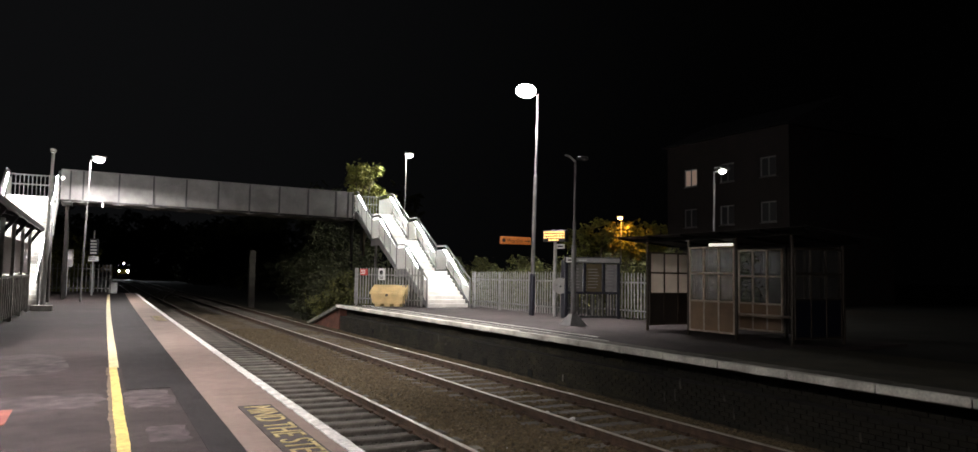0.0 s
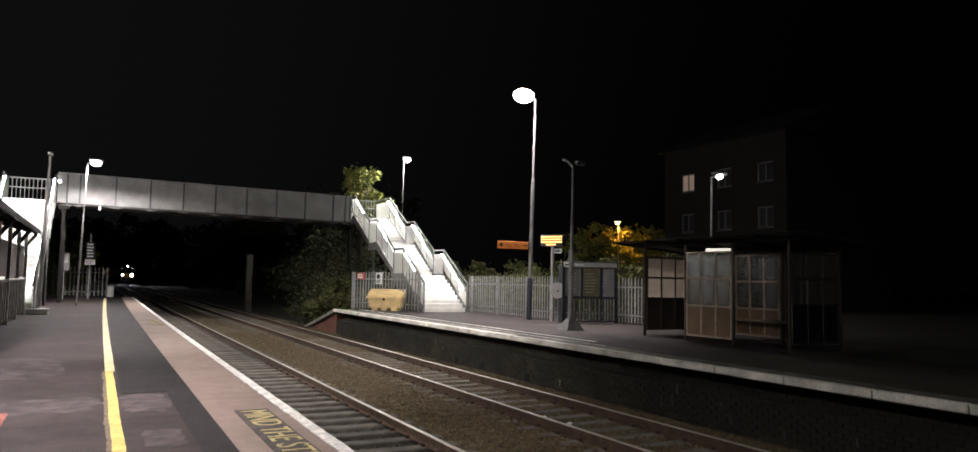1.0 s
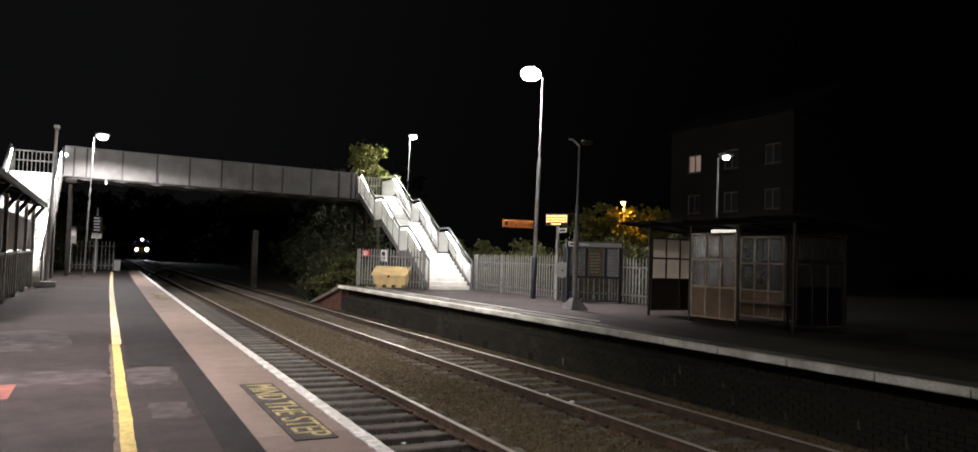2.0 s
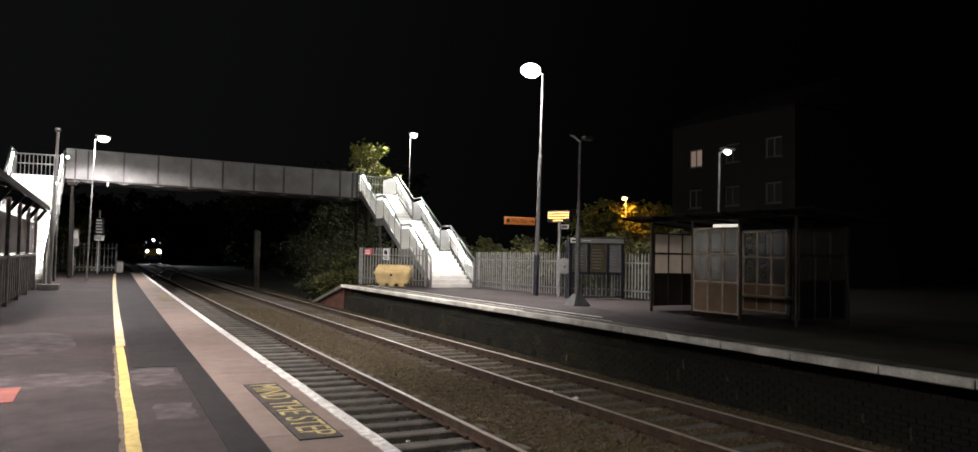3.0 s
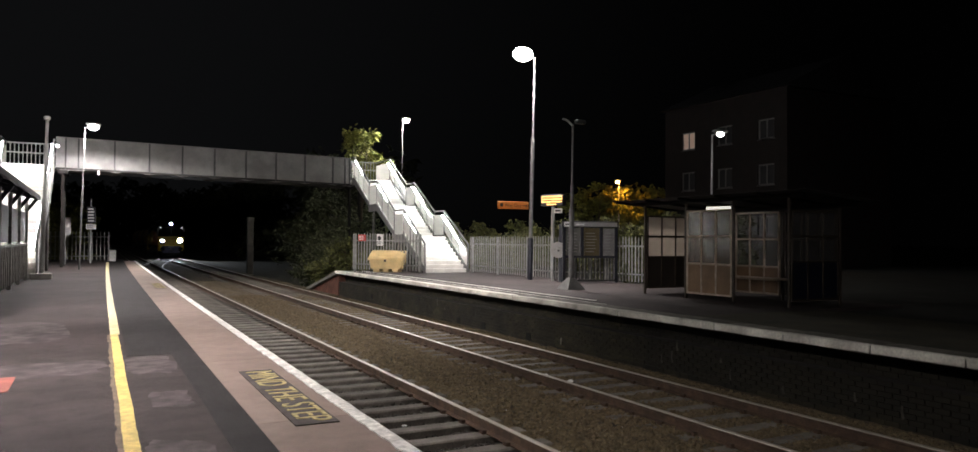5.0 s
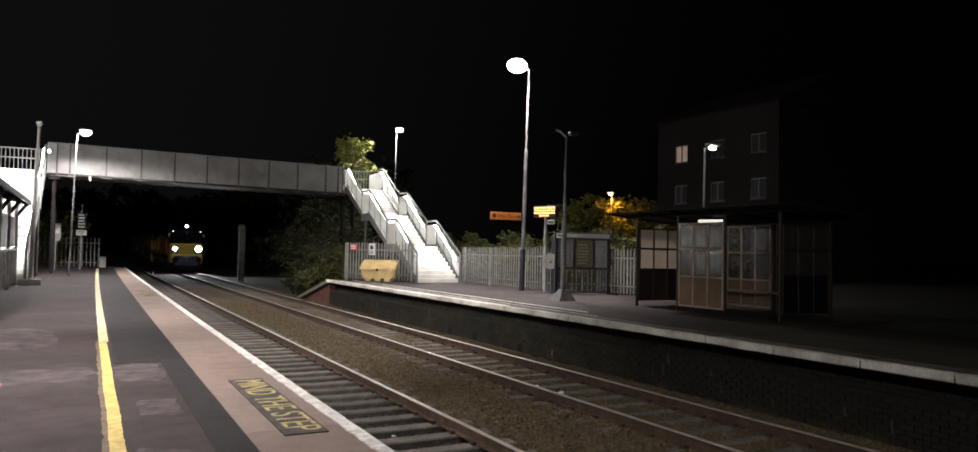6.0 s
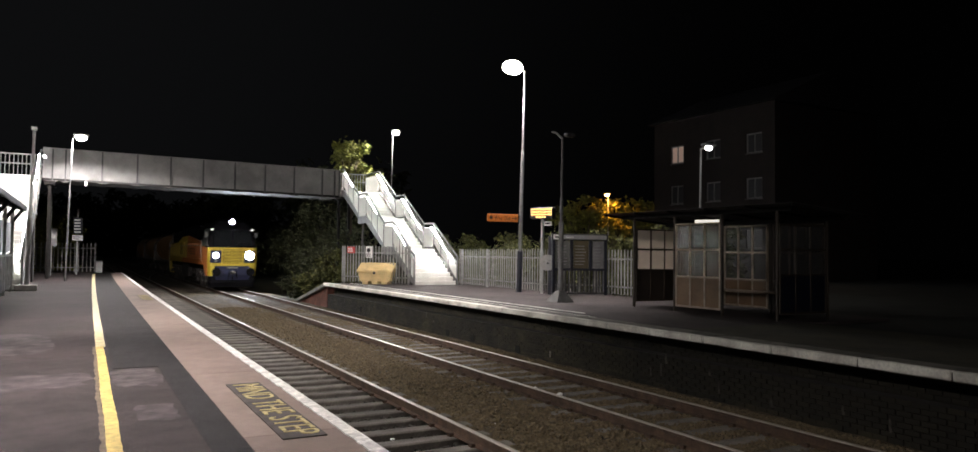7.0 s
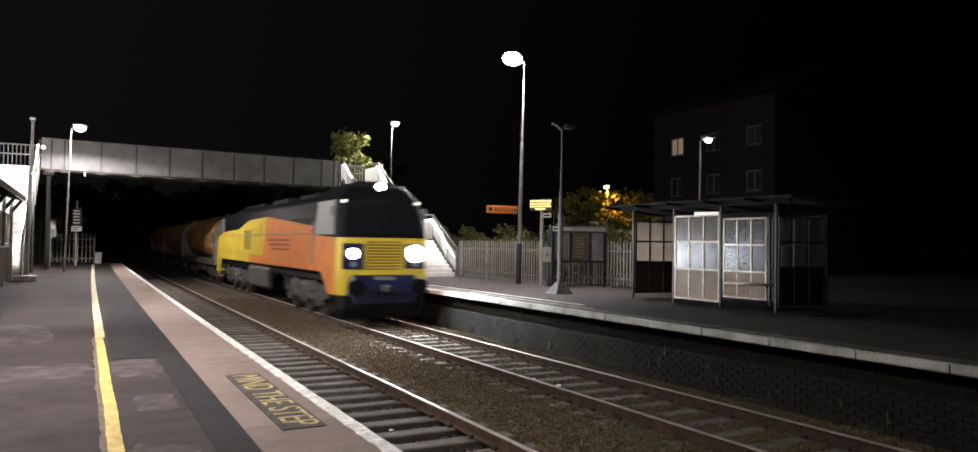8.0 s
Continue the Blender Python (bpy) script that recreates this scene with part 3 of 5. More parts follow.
def stairs(nm, xa, xb, label):
    """Three straight flights with landings, sheeted balustrades, handrails and lights under the rails."""
    st = thing(nm, (xa, 29.4, 0), label, "staircase", "footbridge stairs")
    w = xb - xa
    lev, y, z = [], 0.0, 0.0
    for f in range(3):
        for i in range(9):
            bm = B()
            box(bm, 0.06, w - .06, y + i * .278, y + i * .278 + .30, z + i * .171 - .0, z + (i + 1) * .171, bevel=.006)
            part("step", bm, STEP, st)
        for i in range(9):
            bm = B()
            box(bm, 0.07, w - .07, y + i * .278 - .012, y + i * .278 + .05, z + (i + 1) * .171 - .02, z + (i + 1) * .171 + .006)
            part("nosing", bm, STAIR_WHITE, st)
        y1, z1 = y + 9 * .278, z + 9 * .171
        lev.append((y, z, y1, z1))
        land = 1.2 if f < 2 else 2.3
        bm = B()
        box(bm, 0.06, w - .06, y1, y1 + land, z1 - .12, z1)
        part("landing", bm, STEP, st)
        for side, x in (("a", 0.0), ("b", w)):
            if f == 2 and ((x == 0 and xa > 5) or (x > 0 and xa < 5)):
                land_here = 0.35
            else:
                land_here = land
            # stringer
            bm = B()
            prism(bm, [(y - .05, z - .02), (y1 - .05, z1 - .28), (y1 + land_here, z1 - .28), (y1 + land_here, z1 + .06), (y1, z1 + .1), (y - .05, z + .22)], "x", x - .03, x + .03)
            part("stringer", bm, STAIR_STEEL, st)
            # sheeted balustrade panels
            k = 3
            for i in range(k):
                ya, yb = y + (y1 - y) * i / k + .05, y + (y1 - y) * (i + 1) / k - .02
                za, zb = z + (z1 - z) * i / k, z + (z1 - z) * (i + 1) / k
                bm = B()
                prism(bm, [(ya, za + .26), (yb, zb + .26), (yb, zb + 1.02), (ya, za + 1.02)], "x", x - .008, x + .008)
                part("panel", bm, SHEET, st)
                bm = B()
                box(bm, x - .025, x + .025, yb, yb + .05, zb + .0, zb + 1.2)
                part("post", bm, STAIR_STEEL, st)
            bm = B()
            box(bm, x - .008, x + .008, y1 + .1, y1 + land_here, z1 + .1, z1 + 1.02)
            part("panel", bm, SHEET, st)
            bm = B()
            box(bm, x - .03, x + .03, y - .06, y, z - .0, z + 1.22)
            part("post", bm, STAIR_STEEL, st)
            bm = B()
            bar(bm, (x, y - .06, z + 1.2), (x, y1 + .02, z1 + 1.2), .07, .07, .01)
            bar(bm, (x, y1, z1 + 1.2), (x, y1 + land_here, z1 + 1.2), .07, .07, .01)
            part("handrail", bm, STAIR_STEEL, st)
            bm = B()
            s = 1 if x == 0 else -1
            bar(bm, (x + s * .07, y, z + 0.9), (x + s * .07, y1, z1 + 0.9), .04, .04)
            part("grab_rail", bm, GALV, st)
        y, z = y1 + 1.2, z1
    # back railing of the top landing
    yb = lev[-1][2] + 2.25
    zt = lev[-1][3]
    bm = B()
    for zz in (zt + .12, zt + .75, zt + 1.2):
        box(bm, 0, w, yb - .025, yb + .025, zz - .025, zz + .025)
    part("landing_rail", bm, GALV, st)
    n = int(w / .16)
    for i in range(n + 1):
        bm = B()
        x = w * i / n
        box(bm, x - .015, x + .015, yb - .015, yb + .015, zt + .1, zt + 1.2)
        part("baluster", bm, GALV, st)
    for yy in (lev[0][2] + .6, lev[1][2] + .6):
        for x in (0.05, w - .05):
            bm = B()
            tube(bm, (x, yy, -.05), (x, yy, (lev[0][3] if yy < 4 else lev[1][3]) - .1), .06)
            part("support_leg", bm, BRIDGE_DARK, st)
    return st, lev


for nm, xa, xb in (("station_stairs", 12.3, 14.3), ("station_stairs", -3.8, -1.75)):
    st, lev = stairs(nm, xa, xb, "brightly lit steel footbridge stairs with white sheeted balustrades")
    w = xb - xa
    for i, (ya, za, yb, zb) in enumerate(lev):
        for x, s in ((0.06, 1), (w - .06, -1)):
            bm = B()
            bar(bm, (x + s * .02, ya + .2, za + 1.0), (x + s * .02, yb + .1, zb + 1.0), .03, .03)
            part("light_tube", bm, TUBE, st, "glowing strip light under the handrail")
# ---------------- crossover between the tracks, beyond the footbridge ----------------
def sweep_rail(bm, f, y0, y1, n):
    prof = [(-.06, -.15), (.06, -.15), (.034, -.04), (.035, -.012), (.026, 0), (-.026, 0), (-.035, -.012), (-.034, -.04)]
    rows = []
    for i in range(n + 1):
        y = y0 + (y1 - y0) * i / n
        rows.append([bm.verts.new((f(y) + p[0], y, p[1])) for p in prof])
    for a, b in zip(rows, rows[1:]):
        for k in range(8):
            q = bm.faces.new((a[k], b[k], b[(k + 1) % 8], a[(k + 1) % 8]))
            q.material_index = 1 if k == 4 else 0
    bmesh.ops.recalc_face_normals(bm, faces=bm.faces[:])


xo = thing("track_crossover", (0, 0, RAIL_Z), "curved crossover rails joining the two tracks", "railway track", kind="structure")
for off in (-0.7525, 0.7525):
    bm = B()

    def swing(y, off=off):
        k = min(1, max(0, (y - 58) / 44))
        return (R0 + R1) / 2 + off + 3.84 * k * k * (3 - 2 * k)
    sweep_rail(bm, swing, 58, 102, 40)
    part("rail", bm, [RAIL_SIDE, RAIL_TOP], xo)

# ---------------- palisade fences ----------------
PALE = {}


def palisade(nm, a, b, high, label, step=0.17):
    a, b = Vector(a), Vector(b)
    d = b - a
    n = max(1, round(d.length / step))
    turn = math.degrees(math.atan2(d.y, d.x))
    f = thing(nm, (a.x, a.y, a.z), label, "fence", "palisade fences", turn=turn)
    m = GALV_DULL
    key = round(high, 2)
    if key not in PALE:
        bm = B()
        prism(bm, [(-.031, 0.06), (.031, 0.06), (.031, high - .1), (.018, high), (-.0, high - .03), (-.018, high), (-.031, high - .1)], "y", -.012, .0)
        for v in bm.verts:
            v.co.y += 0.012 - 0.35 * abs(v.co.x)
        PALE[key] = mesh_of("pale", bm, m)
    for i in range(n + 1):
        piece("pale", PALE[key], f, pose(d.length * i / n, -.03, random.uniform(-.008, .008), 0, random.uniform(-.6, .6), 0))
    for z in (0.3, high - .32):
        bm = B()
        box(bm, 0, d.length, -.015, .03, z - .025, z + .025)
        part("rail", bm, m, f)
    k = max(1, round(d.length / 2.7))
    for i in range(k + 1):
        bm = B()
        x = d.length * i / k
        box(bm, x - .05, x + .05, .03, .1, -.1, high - .02, bevel=.006)
        part("post", bm, m, f)
    return f


palisade("palisade_fence", (10.4, 33.2, -.02), (12.2, 29.75, 0), 1.68, "galvanised steel palisade fence beside the stairs")
palisade("palisade_fence", (14.42, 29.3, 0), (14.42, 22.3, 0), 1.55, "galvanised steel palisade fence behind the platform")
palisade("palisade_fence", (14.42, 22.3, 0), (15.75, 21.4, 0), 1.55, "galvanised steel palisade fence behind the poster board")
palisade("palisade_fence", (15.75, 21.4, 0), (15.75, 18.2, 0), 1.55, "galvanised steel palisade fence behind the waiting shelter")
palisade("palisade_fence", (-2.7, 49.6, 0), (0.66, 49.6, 0), 1.74, "galvanised steel palisade fence across the platform end", 0.21)
wb = thing("white_cabinet", (0.88, 49.5, 0), "small white cabinet at the platform end", "cabinet")
bm = B()
box(bm, -.17, .17, -.12, .12, 0.0, .62, bevel=.02)
part("body", bm, STAIR_WHITE, wb)
bm = B()
box(bm, -.19, .19, -.14, .14, .62, .68, bevel=.015)
part("lid", bm, GALV, wb)

# ---------------- lamp posts ----------------


def lamp_post(nm, foot, top, label, head=1, lean=0.0, boot=None, lens=LANTERN_FAR, arm=0.35, arm_turn=0, body=GALV, rad=0.07, group="lamp posts"):
    """A stepped steel column, leaning slightly, with a lantern on a short bracket."""
    lp = thing(nm, foot, label, "lamp post", group, turn=arm_turn)
    lp.matrix_basis = pose(*foot) @ pose(0, 0, 0, 0, lean, 0) @ pose(0, 0, 0, 0, 0, arm_turn)
    t = top - foot[2]
    bm = B()
    tube(bm, (0, 0, 0), (0, 0, t * .62), rad, rad * .95, 14)
    tube(bm, (0, 0, t * .62), (0, 0, t * .635), rad * .95, rad * .62, 14)
    tube(bm, (0, 0, t * .635), (0, 0, t), rad * .62, rad * .55, 12)
    part("column", bm, body, lp)
    if boot:
        bm = B()
        tube(bm, (0, 0, 0), (0, 0, boot), rad * 1.45, rad * 1.45, 14)
        tube(bm, (0, 0, boot), (0, 0, boot + .04), rad * 1.45, rad, 14)
        part("base_section", bm, NAVY, lp, "dark navy painted lower column")
    bm = B()
    tube(bm, (0, 0, t - .05), (-arm * .6, 0, t + .1), .03, .03, 8)
    tube(bm, (-arm * .6, 0, t + .1), (-arm, 0, t + .12), .03, .03, 8)
    part("bracket", bm, GALV, lp)
    if head:
        lan = B()
        box(lan, -arm - .3, -arm + .3, -.15, .15, t + .1, t + .2, bevel=.045)
        h = part("lantern", lan, GALV, lp)
        bm = B()
        bmesh.ops.create_uvsphere(bm, u_segments=20, v_segments=12, radius=1, matrix=Matrix.Translation((-arm, 0, t + .04)) @ Matrix.Diagonal((.2 * head, .17 * head, .13 * head, 1)))
        part("lens", bm, lens, h, "glowing lantern lens", True)
    return lp


POST_GREY = mat("weathered_post_grey", (0.17, 0.17, 0.165), 0.6, 0.2, grain=5, vary=0.3, fine=40, bump=0.1)
lamp_post("lamp_post", (13.72, 23.14, 0), 7.98, "tall galvanised platform lamp post, lit, with a navy foot", 1.9, 1.1, 1.45, LANTERN, .5, 0, body=POST_GREY)
lamp_post("lamp_post", (-0.62, 36.5, 0), 6.1, "galvanised platform lamp post, lit, in front of the footbridge", 1.1, 1.2, None, LANTERN_FAR, -.32, 0, rad=.045, body=POST_GREY)
lamp_post("lamp_post", (16.05, 42.2, -1.0), 8.5, "slim lit lamp post behind the stairs", 1.1, .6, None, LANTERN_FAR, -.2, 0, rad=.045, body=POST_GREY)
lamp_post("lamp_post", (20.0, 20.75, -1.0), 5.35, "lit car-park lamp post behind the shelter", .7, 0.6, None, LANTERN_FAR, -.4, 0, rad=.06)
for x, y in ((-2.1, 9.6), (-2.5, 14.0), (-2.5, -6.0)):
    lamp_post("lamp_post", (x, y, 0), 4.9 if y == 9.6 else 5.25, "galvanised near-platform lamp post, lit", 1.0, 0, None, LANTERN_FAR, -.4, 0, rad=.06)
lamp_post("street_lamp", (34.3, 45, -1.2), 5.75, "street lamp with an orange sodium lantern", .8, 0, None, SODIUM, .1, 0, rad=.06)

# unlit hinged column with a broad foot
lp = lamp_post("lamp_post", (12.17, 18.2, 0), 4.78, "grey hinged lamp column, unlit, on a splayed foot", 0, .5, None, body=mat("dark_grey_column_paint", (0.09, 0.09, 0.088), 0.6, grain=4, vary=0.25), rad=.05)
bm = B()
box(bm, .08, .42, -.1, .1, 4.8, 4.92, bevel=.04)
part("lantern", bm, DARK_METAL, lp, "unlit dark lantern")
bm = B()
q = bmesh.ops.create_cone(bm, cap_ends=True, segments=4, radius1=.42, radius2=.13, depth=.32, matrix=pose(0, 0, .16, 0, 0, 45))
part("foot", bm, mat("grey_foot_paint", (0.14, 0.14, 0.135), 0.7, grain=4, vary=0.3), lp)
bm = B()
tube(bm, (0, 0, .3), (0, 0, 2.3), .072, .072, 12)
part("lower_column", bm, mat("grey_foot_paint", (0.14, 0.14, 0.135)), lp)

# camera mast by the near stairs
cm = thing("camera_mast", (-1.58, 28.9, 0), "pale steel mast with a small camera on top", "mast")
cm.matrix_basis = pose(-1.58, 28.9, 0, 0, 0.9, 0)
bm = B()
tube(bm, (0, 0, .2), (0, 0, 2.4), .075, .075, 12)
tube(bm, (0, 0, 2.4), (0, 0, 5.25), .05, .045, 12)
part("column", bm, mat("pale_grey_mast_paint", (0.3, 0.295, 0.28), 0.55, grain=3, vary=0.15), cm)
bm = B()
box(bm, -.32, .3, -.3, .3, 0, .18, bevel=.02)
part("plinth", bm, mat("pale_concrete", (0.4, 0.38, 0.35), 0.85, grain=3, vary=0.25), cm)
bm = B()
box(bm, -.1, .09, -.09, .09, 5.27, 5.4, bevel=.03)
tube(bm, (0, 0, 5.05), (0, 0, 5.26), .05, .05, 8)
part("camera_housing", bm, GALV, cm)

# ---------------- signs and boards ----------------
WHITE_SIGN = mat("white_sign_face", (0.7, 0.7, 0.68), 0.45, grain=3, vary=0.1, bump=0.03)
RED_SIGN = mat("red_sign_face", (0.55, 0.06, 0.05), 0.45, grain=3, vary=0.12, bump=0.03)
BLACK_INK = mat("black_ink", (0.015, 0.015, 0.015), 0.6, vary=0.1, bump=0)
GREY_INK = mat("grey_ink", (0.25, 0.25, 0.25), 0.6, vary=0.1, bump=0)


def bars(parent, x0, x1, z0, z1, n, material, y=-.014, seed=1, name="text_bar", lead=.5):
    r = random.Random(seed)
    pitch = (z1 - z0) / n
    for i in range(n):
        bm = B()
        box(bm, x0, x0 + (x1 - x0) * r.uniform(.7, 1), y - .004, y, z1 - (i + .78) * pitch, z1 - (i + .78 - lead) * pitch)
        part(name, bm, material, parent)


ps = thing("platform_sign", (-0.26, 46.0, 0), "navy and white notice on a slim pole", "sign", "platform signs")
bm = B()
tube(bm, (0, 0, 0), (0, 0, 3.5), .05, .045, 10)
part("pole", bm, GALV, ps)
bm = B()
box(bm, -.2, .24, -.09, -.06, 2.15, 3.05, bevel=.008)
part("board", bm, NAVY, ps)
bars(ps, -.15, .19, 2.2, 3.0, 5, WHITE_SIGN, -.092, 3)
bm = B()
box(bm, -.24, .26, -.09, -.06, 1.82, 2.1, bevel=.008)
part("small_plate", bm, WHITE_SIGN, ps)
bars(ps, -.2, .2, 1.86, 2.06, 2, GREY_INK, -.092, 4)

ps = thing("platform_sign", (-1.42, 45.0, 0), "pale notice on a short pole beside the fence", "sign", "platform signs", turn=12)
bm = B()
tube(bm, (0, 0, 0), (0, 0, 2.4), .035, .035, 8)
part("pole", bm, GALV, ps)
bm = B()
box(bm, -.24, .24, -.07, -.04, 1.5, 2.42, bevel=.008)
part("board", bm, mat("grey_sign_face", (0.35, 0.34, 0.33), 0.6, grain=4, vary=0.2), ps)
bm = B()
box(bm, -.16, .16, -.078, -.07, 1.9, 2.34)
part("symbol_panel", bm, WHITE_SIGN, ps)
bars(ps, -.18, .18, 1.56, 1.84, 3, GREY_INK, -.07, 5)


def wide_sign(nm, place, turn, w, z0, z1, face, label, cat="sign"):
    s = thing(nm, place, label, cat, turn=turn)
    bm = B()
    box(bm, -w / 2, w / 2, -.03, .03, z0, z1, bevel=.01)
    part("panel", bm, face, s)
    return s


# way-out sign on the mast
wo = wide_sign("direction_sign", (13.0, 23.1, 0), 0, 1.22, 2.5, 2.76, mat("orange_sign_face", (0.45, 0.15, 0.035), 0.4, grain=3, vary=0.1, bump=.02, emit=.06, emit_colour=(1, .3, .04)),
               "orange lit exit direction sign fixed to the lamp post")
t = writing("Way Out", 0.17, BLACK_INK, pose(-.03, -.034, 2.62, 90, 0, 0), wo)
bm = B()
bar(bm, (.36, -.034, 2.62), (.5, -.034, 2.62), .006, .03)
prism(bm, [(.5, 2.56), (.58, 2.62), (.5, 2.68)], "y", -.036, -.031)
part("arrow", bm, BLACK_INK, wo)
bm = B()
tube(bm, (-.48, -.036, 2.63), (-.48, -.03, 2.63), .07, .07, 14)
part("roundel", bm, BLACK_INK, wo)
bm = B()
box(bm, .58, .7, -.02, .02, 2.53, 2.56)
box(bm, .58, .7, -.02, .02, 2.70, 2.73)
part("bracket", bm, DARK_METAL, wo)

# departure board on its pole
db = thing("departure_board", (14.15, 22.3, 0), "amber dot departure display on a pale pole", "display", turn=-60)
bm = B()
box(bm, -.045, .045, -.04, .05, 0, 2.62, bevel=.008)
part("pole", bm, GALV, db)
bm = B()
box(bm, -.44, .44, -.1, .16, 2.6, 3.0, bevel=.02)
part("case", bm, DARK_METAL, db)
r = random.Random(4)
for i, w in enumerate((1.0, 1.0, .95, .45)):
    z = 2.93 - i * .09
    x = -.4 if i < 3 else -.2
    while x < (.36 if i < 3 else .18):
        n = r.uniform(.04, .1)
        bm = B()
        box(bm, x, min(x + n, .4), -.106, -.1, z - .024, z + .024)
        part("text_bar", bm, AMBER, db)
        x += n + .03
bm = B()
box(bm, .06, .36, -.02, .02, 2.36, 2.52, bevel=.005)
part("platform_plate", bm, WHITE_SIGN, db)
bars(db, .1, .32, 2.38, 2.5, 1, BLACK_INK, -.021, 2)

# round help point on a post
hp = thing("help_point", (13.92, 21.6, .06), "round grey help point disc on a dark post", "help point", turn=-40)
bm = B()
box(bm, .02, .2, .0, .1, -.06, 1.9, bevel=.01)
part("post", bm, NAVY, hp)
bm = B()
tube(bm, (0, -.06, 1.02), (0, .0, 1.02), .27, .27, 32)
part("disc", bm, mat("grey_help_disc", (0.34, 0.33, 0.31), 0.5, grain=4, vary=0.15), hp)
bm = B()
box(bm, -.14, .08, -.085, -.06, .93, 1.12, bevel=.02)
part("speaker_panel", bm, GALV_DULL, hp)
bm = B()
tube(bm, (.02, -.07, 1.0), (.02, -.1, 1.0), .035, .035, 12)
part("button", bm, DARK_METAL, hp)

# poster board
pb = thing("poster_board", (13.93, 21.25, 0), "dark framed timetable board with a header and posters", "notice board", turn=-20)
W = 1.8
for x in (0.0, .62, 1.28, W):
    bm = B()
    box(bm, x - .05, x + .05, -.05, .05, 0 if x in (0.0, W) else .86, 1.86, bevel=.01)
    part("post", bm, NAVY, pb)
bm = B()
box(bm, -.08, W + .08, -.06, .06, 1.84, 2.06, bevel=.01)
part("header", bm, DARK_METAL, pb)
bm = B()
box(bm, -.02, .24, -.07, -.06, 1.87, 2.03)
part("symbol_panel", bm, WHITE_SIGN, pb)
bm = B()
box(bm, .3, 1.82, -.068, -.06, 1.88, 2.02)
part("title_strip", bm, mat("grey_title_strip", (0.3, 0.3, 0.29), 0.5, grain=4, vary=0.15), pb)
bars(pb, .4, .75, 1.92, 1.98, 1, WHITE_SIGN, -.07, 7)
bars(pb, .03, .2, 1.9, 2.0, 1, BLACK_INK, -.071, 7)
for i, (x0, x1, c) in enumerate(((.07, .55, (0.12, 0.12, 0.11)), (.69, 1.21, (0.1, 0.08, 0.04)), (1.35, 1.73, (0.2, 0.195, 0.195)))):
    bm = B()
    box(bm, x0, x1, -.02, .0, .9, 1.82)
    po = part("poster", bm, mat("poster_paper_%d" % i, c, 0.4, grain=4, vary=0.25, bump=.02), pb)
    bars(po, x0 + .05, x1 - .08, 1.0, 1.72, 7, GREY_INK, -.021, i + 10, lead=.25)
bm = B()
box(bm, 0, W, -.03, .03, .82, .9)
part("bottom_rail", bm, NAVY, pb)
for i in range(16):
    bm = B()
    x = .1 + i * (W - .2) / 15
    box(bm, x - .018, x + .018, -.012, .012, 0.03, .84)
    part("bar", bm, DARK_METAL, pb)
bm = B()
box(bm, 0.04, W - .04, -.02, .02, .03, .09)
part("bottom_bar", bm, DARK_METAL, pb)

# notices on the palisade by the stairs
for x, z0, z1, w, face, seed in ((10.62, 1.32, 1.6, .44, RED_SIGN, 1), (11.12, 1.12, 1.62, .36, WHITE_SIGN, 2)):
    k = (x - 10.4) / 1.8
    s = wide_sign("warning_notice", (x, 33.12 - 3.45 * k, 0), -62.4, w, z0, z1, face, "small %s warning notice on the palisade fence" % ("red" if seed == 1 else "white"))
    if seed == 1:
        bars(s, -.18, .18, z0 + .04, z1 - .04, 3, WHITE_SIGN, -.031, 3)
    else:
        bm = B()
        tube(bm, (0, -.036, z1 - .17), (0, -.031, z1 - .17), .1, .1, 16)
        part("symbol", bm, BLACK_INK, s)
        bars(s, -.13, .13, z0 + .04, z0 + .2, 3, BLACK_INK, -.031, 5)

# grit bin
gb = thing("grit_bin", (11.2, 30.9, 0), "faded yellow plastic grit bin with a sloping lid", "grit bin", turn=-35)
bm = B()
prism(bm, [(-.36, .12), (.36, .12), (.43, .6), (-.43, .5)], "x", -.66, .66)
for v in bm.verts:
    if v.co.z > .3:
        v.co.x *= 1.1
bmesh.ops.bevel(bm, geom=bm.edges[:], offset=.035, segments=2, affect="EDGES")
part("body", bm, GRIT_YELLOW, gb)
bm = B()
prism(bm, [(-.47, .5), (.46, .6), (.44, .9), (.2, .92), (-.46, .6)], "x", -.78, .78)
bmesh.ops.bevel(bm, geom=bm.edges[:], offset=.03, segments=2, affect="EDGES")
part("lid", bm, GRIT_YELLOW, gb)
for x in (-.42, 0, .42):
    bm = B()
    box(bm, x - .13, x + .13, -.36, .34, 0, .14, bevel=.02)
    part("foot", bm, GRIT_YELLOW, gb)
bm = B()
box(bm, -.05, .05, -.5, -.45, .44, .54, bevel=.01)
part("hasp", bm, DARK_METAL, gb)
bm = B()
box(bm, -.35, .35, -.478, -.45, .64, .67, bevel=.006)
for v in bm.verts:
    v.co.y += .12
    v.co.z += .04
part("lid_rib", bm, GRIT_YELLOW, gb)

# ---------------- waiting shelter on the far platform ----------------
sh = thing("waiting_shelter", (13.0, 15.9, 0), "brown-framed glazed waiting shelter with a corrugated roof", "shelter")
BAY, DEEP = 1.57, 1.6
GLASS_BACK = glass("smoked_back_glazing", (0.1, 0.1, 0.095), 0.22, 0.16)


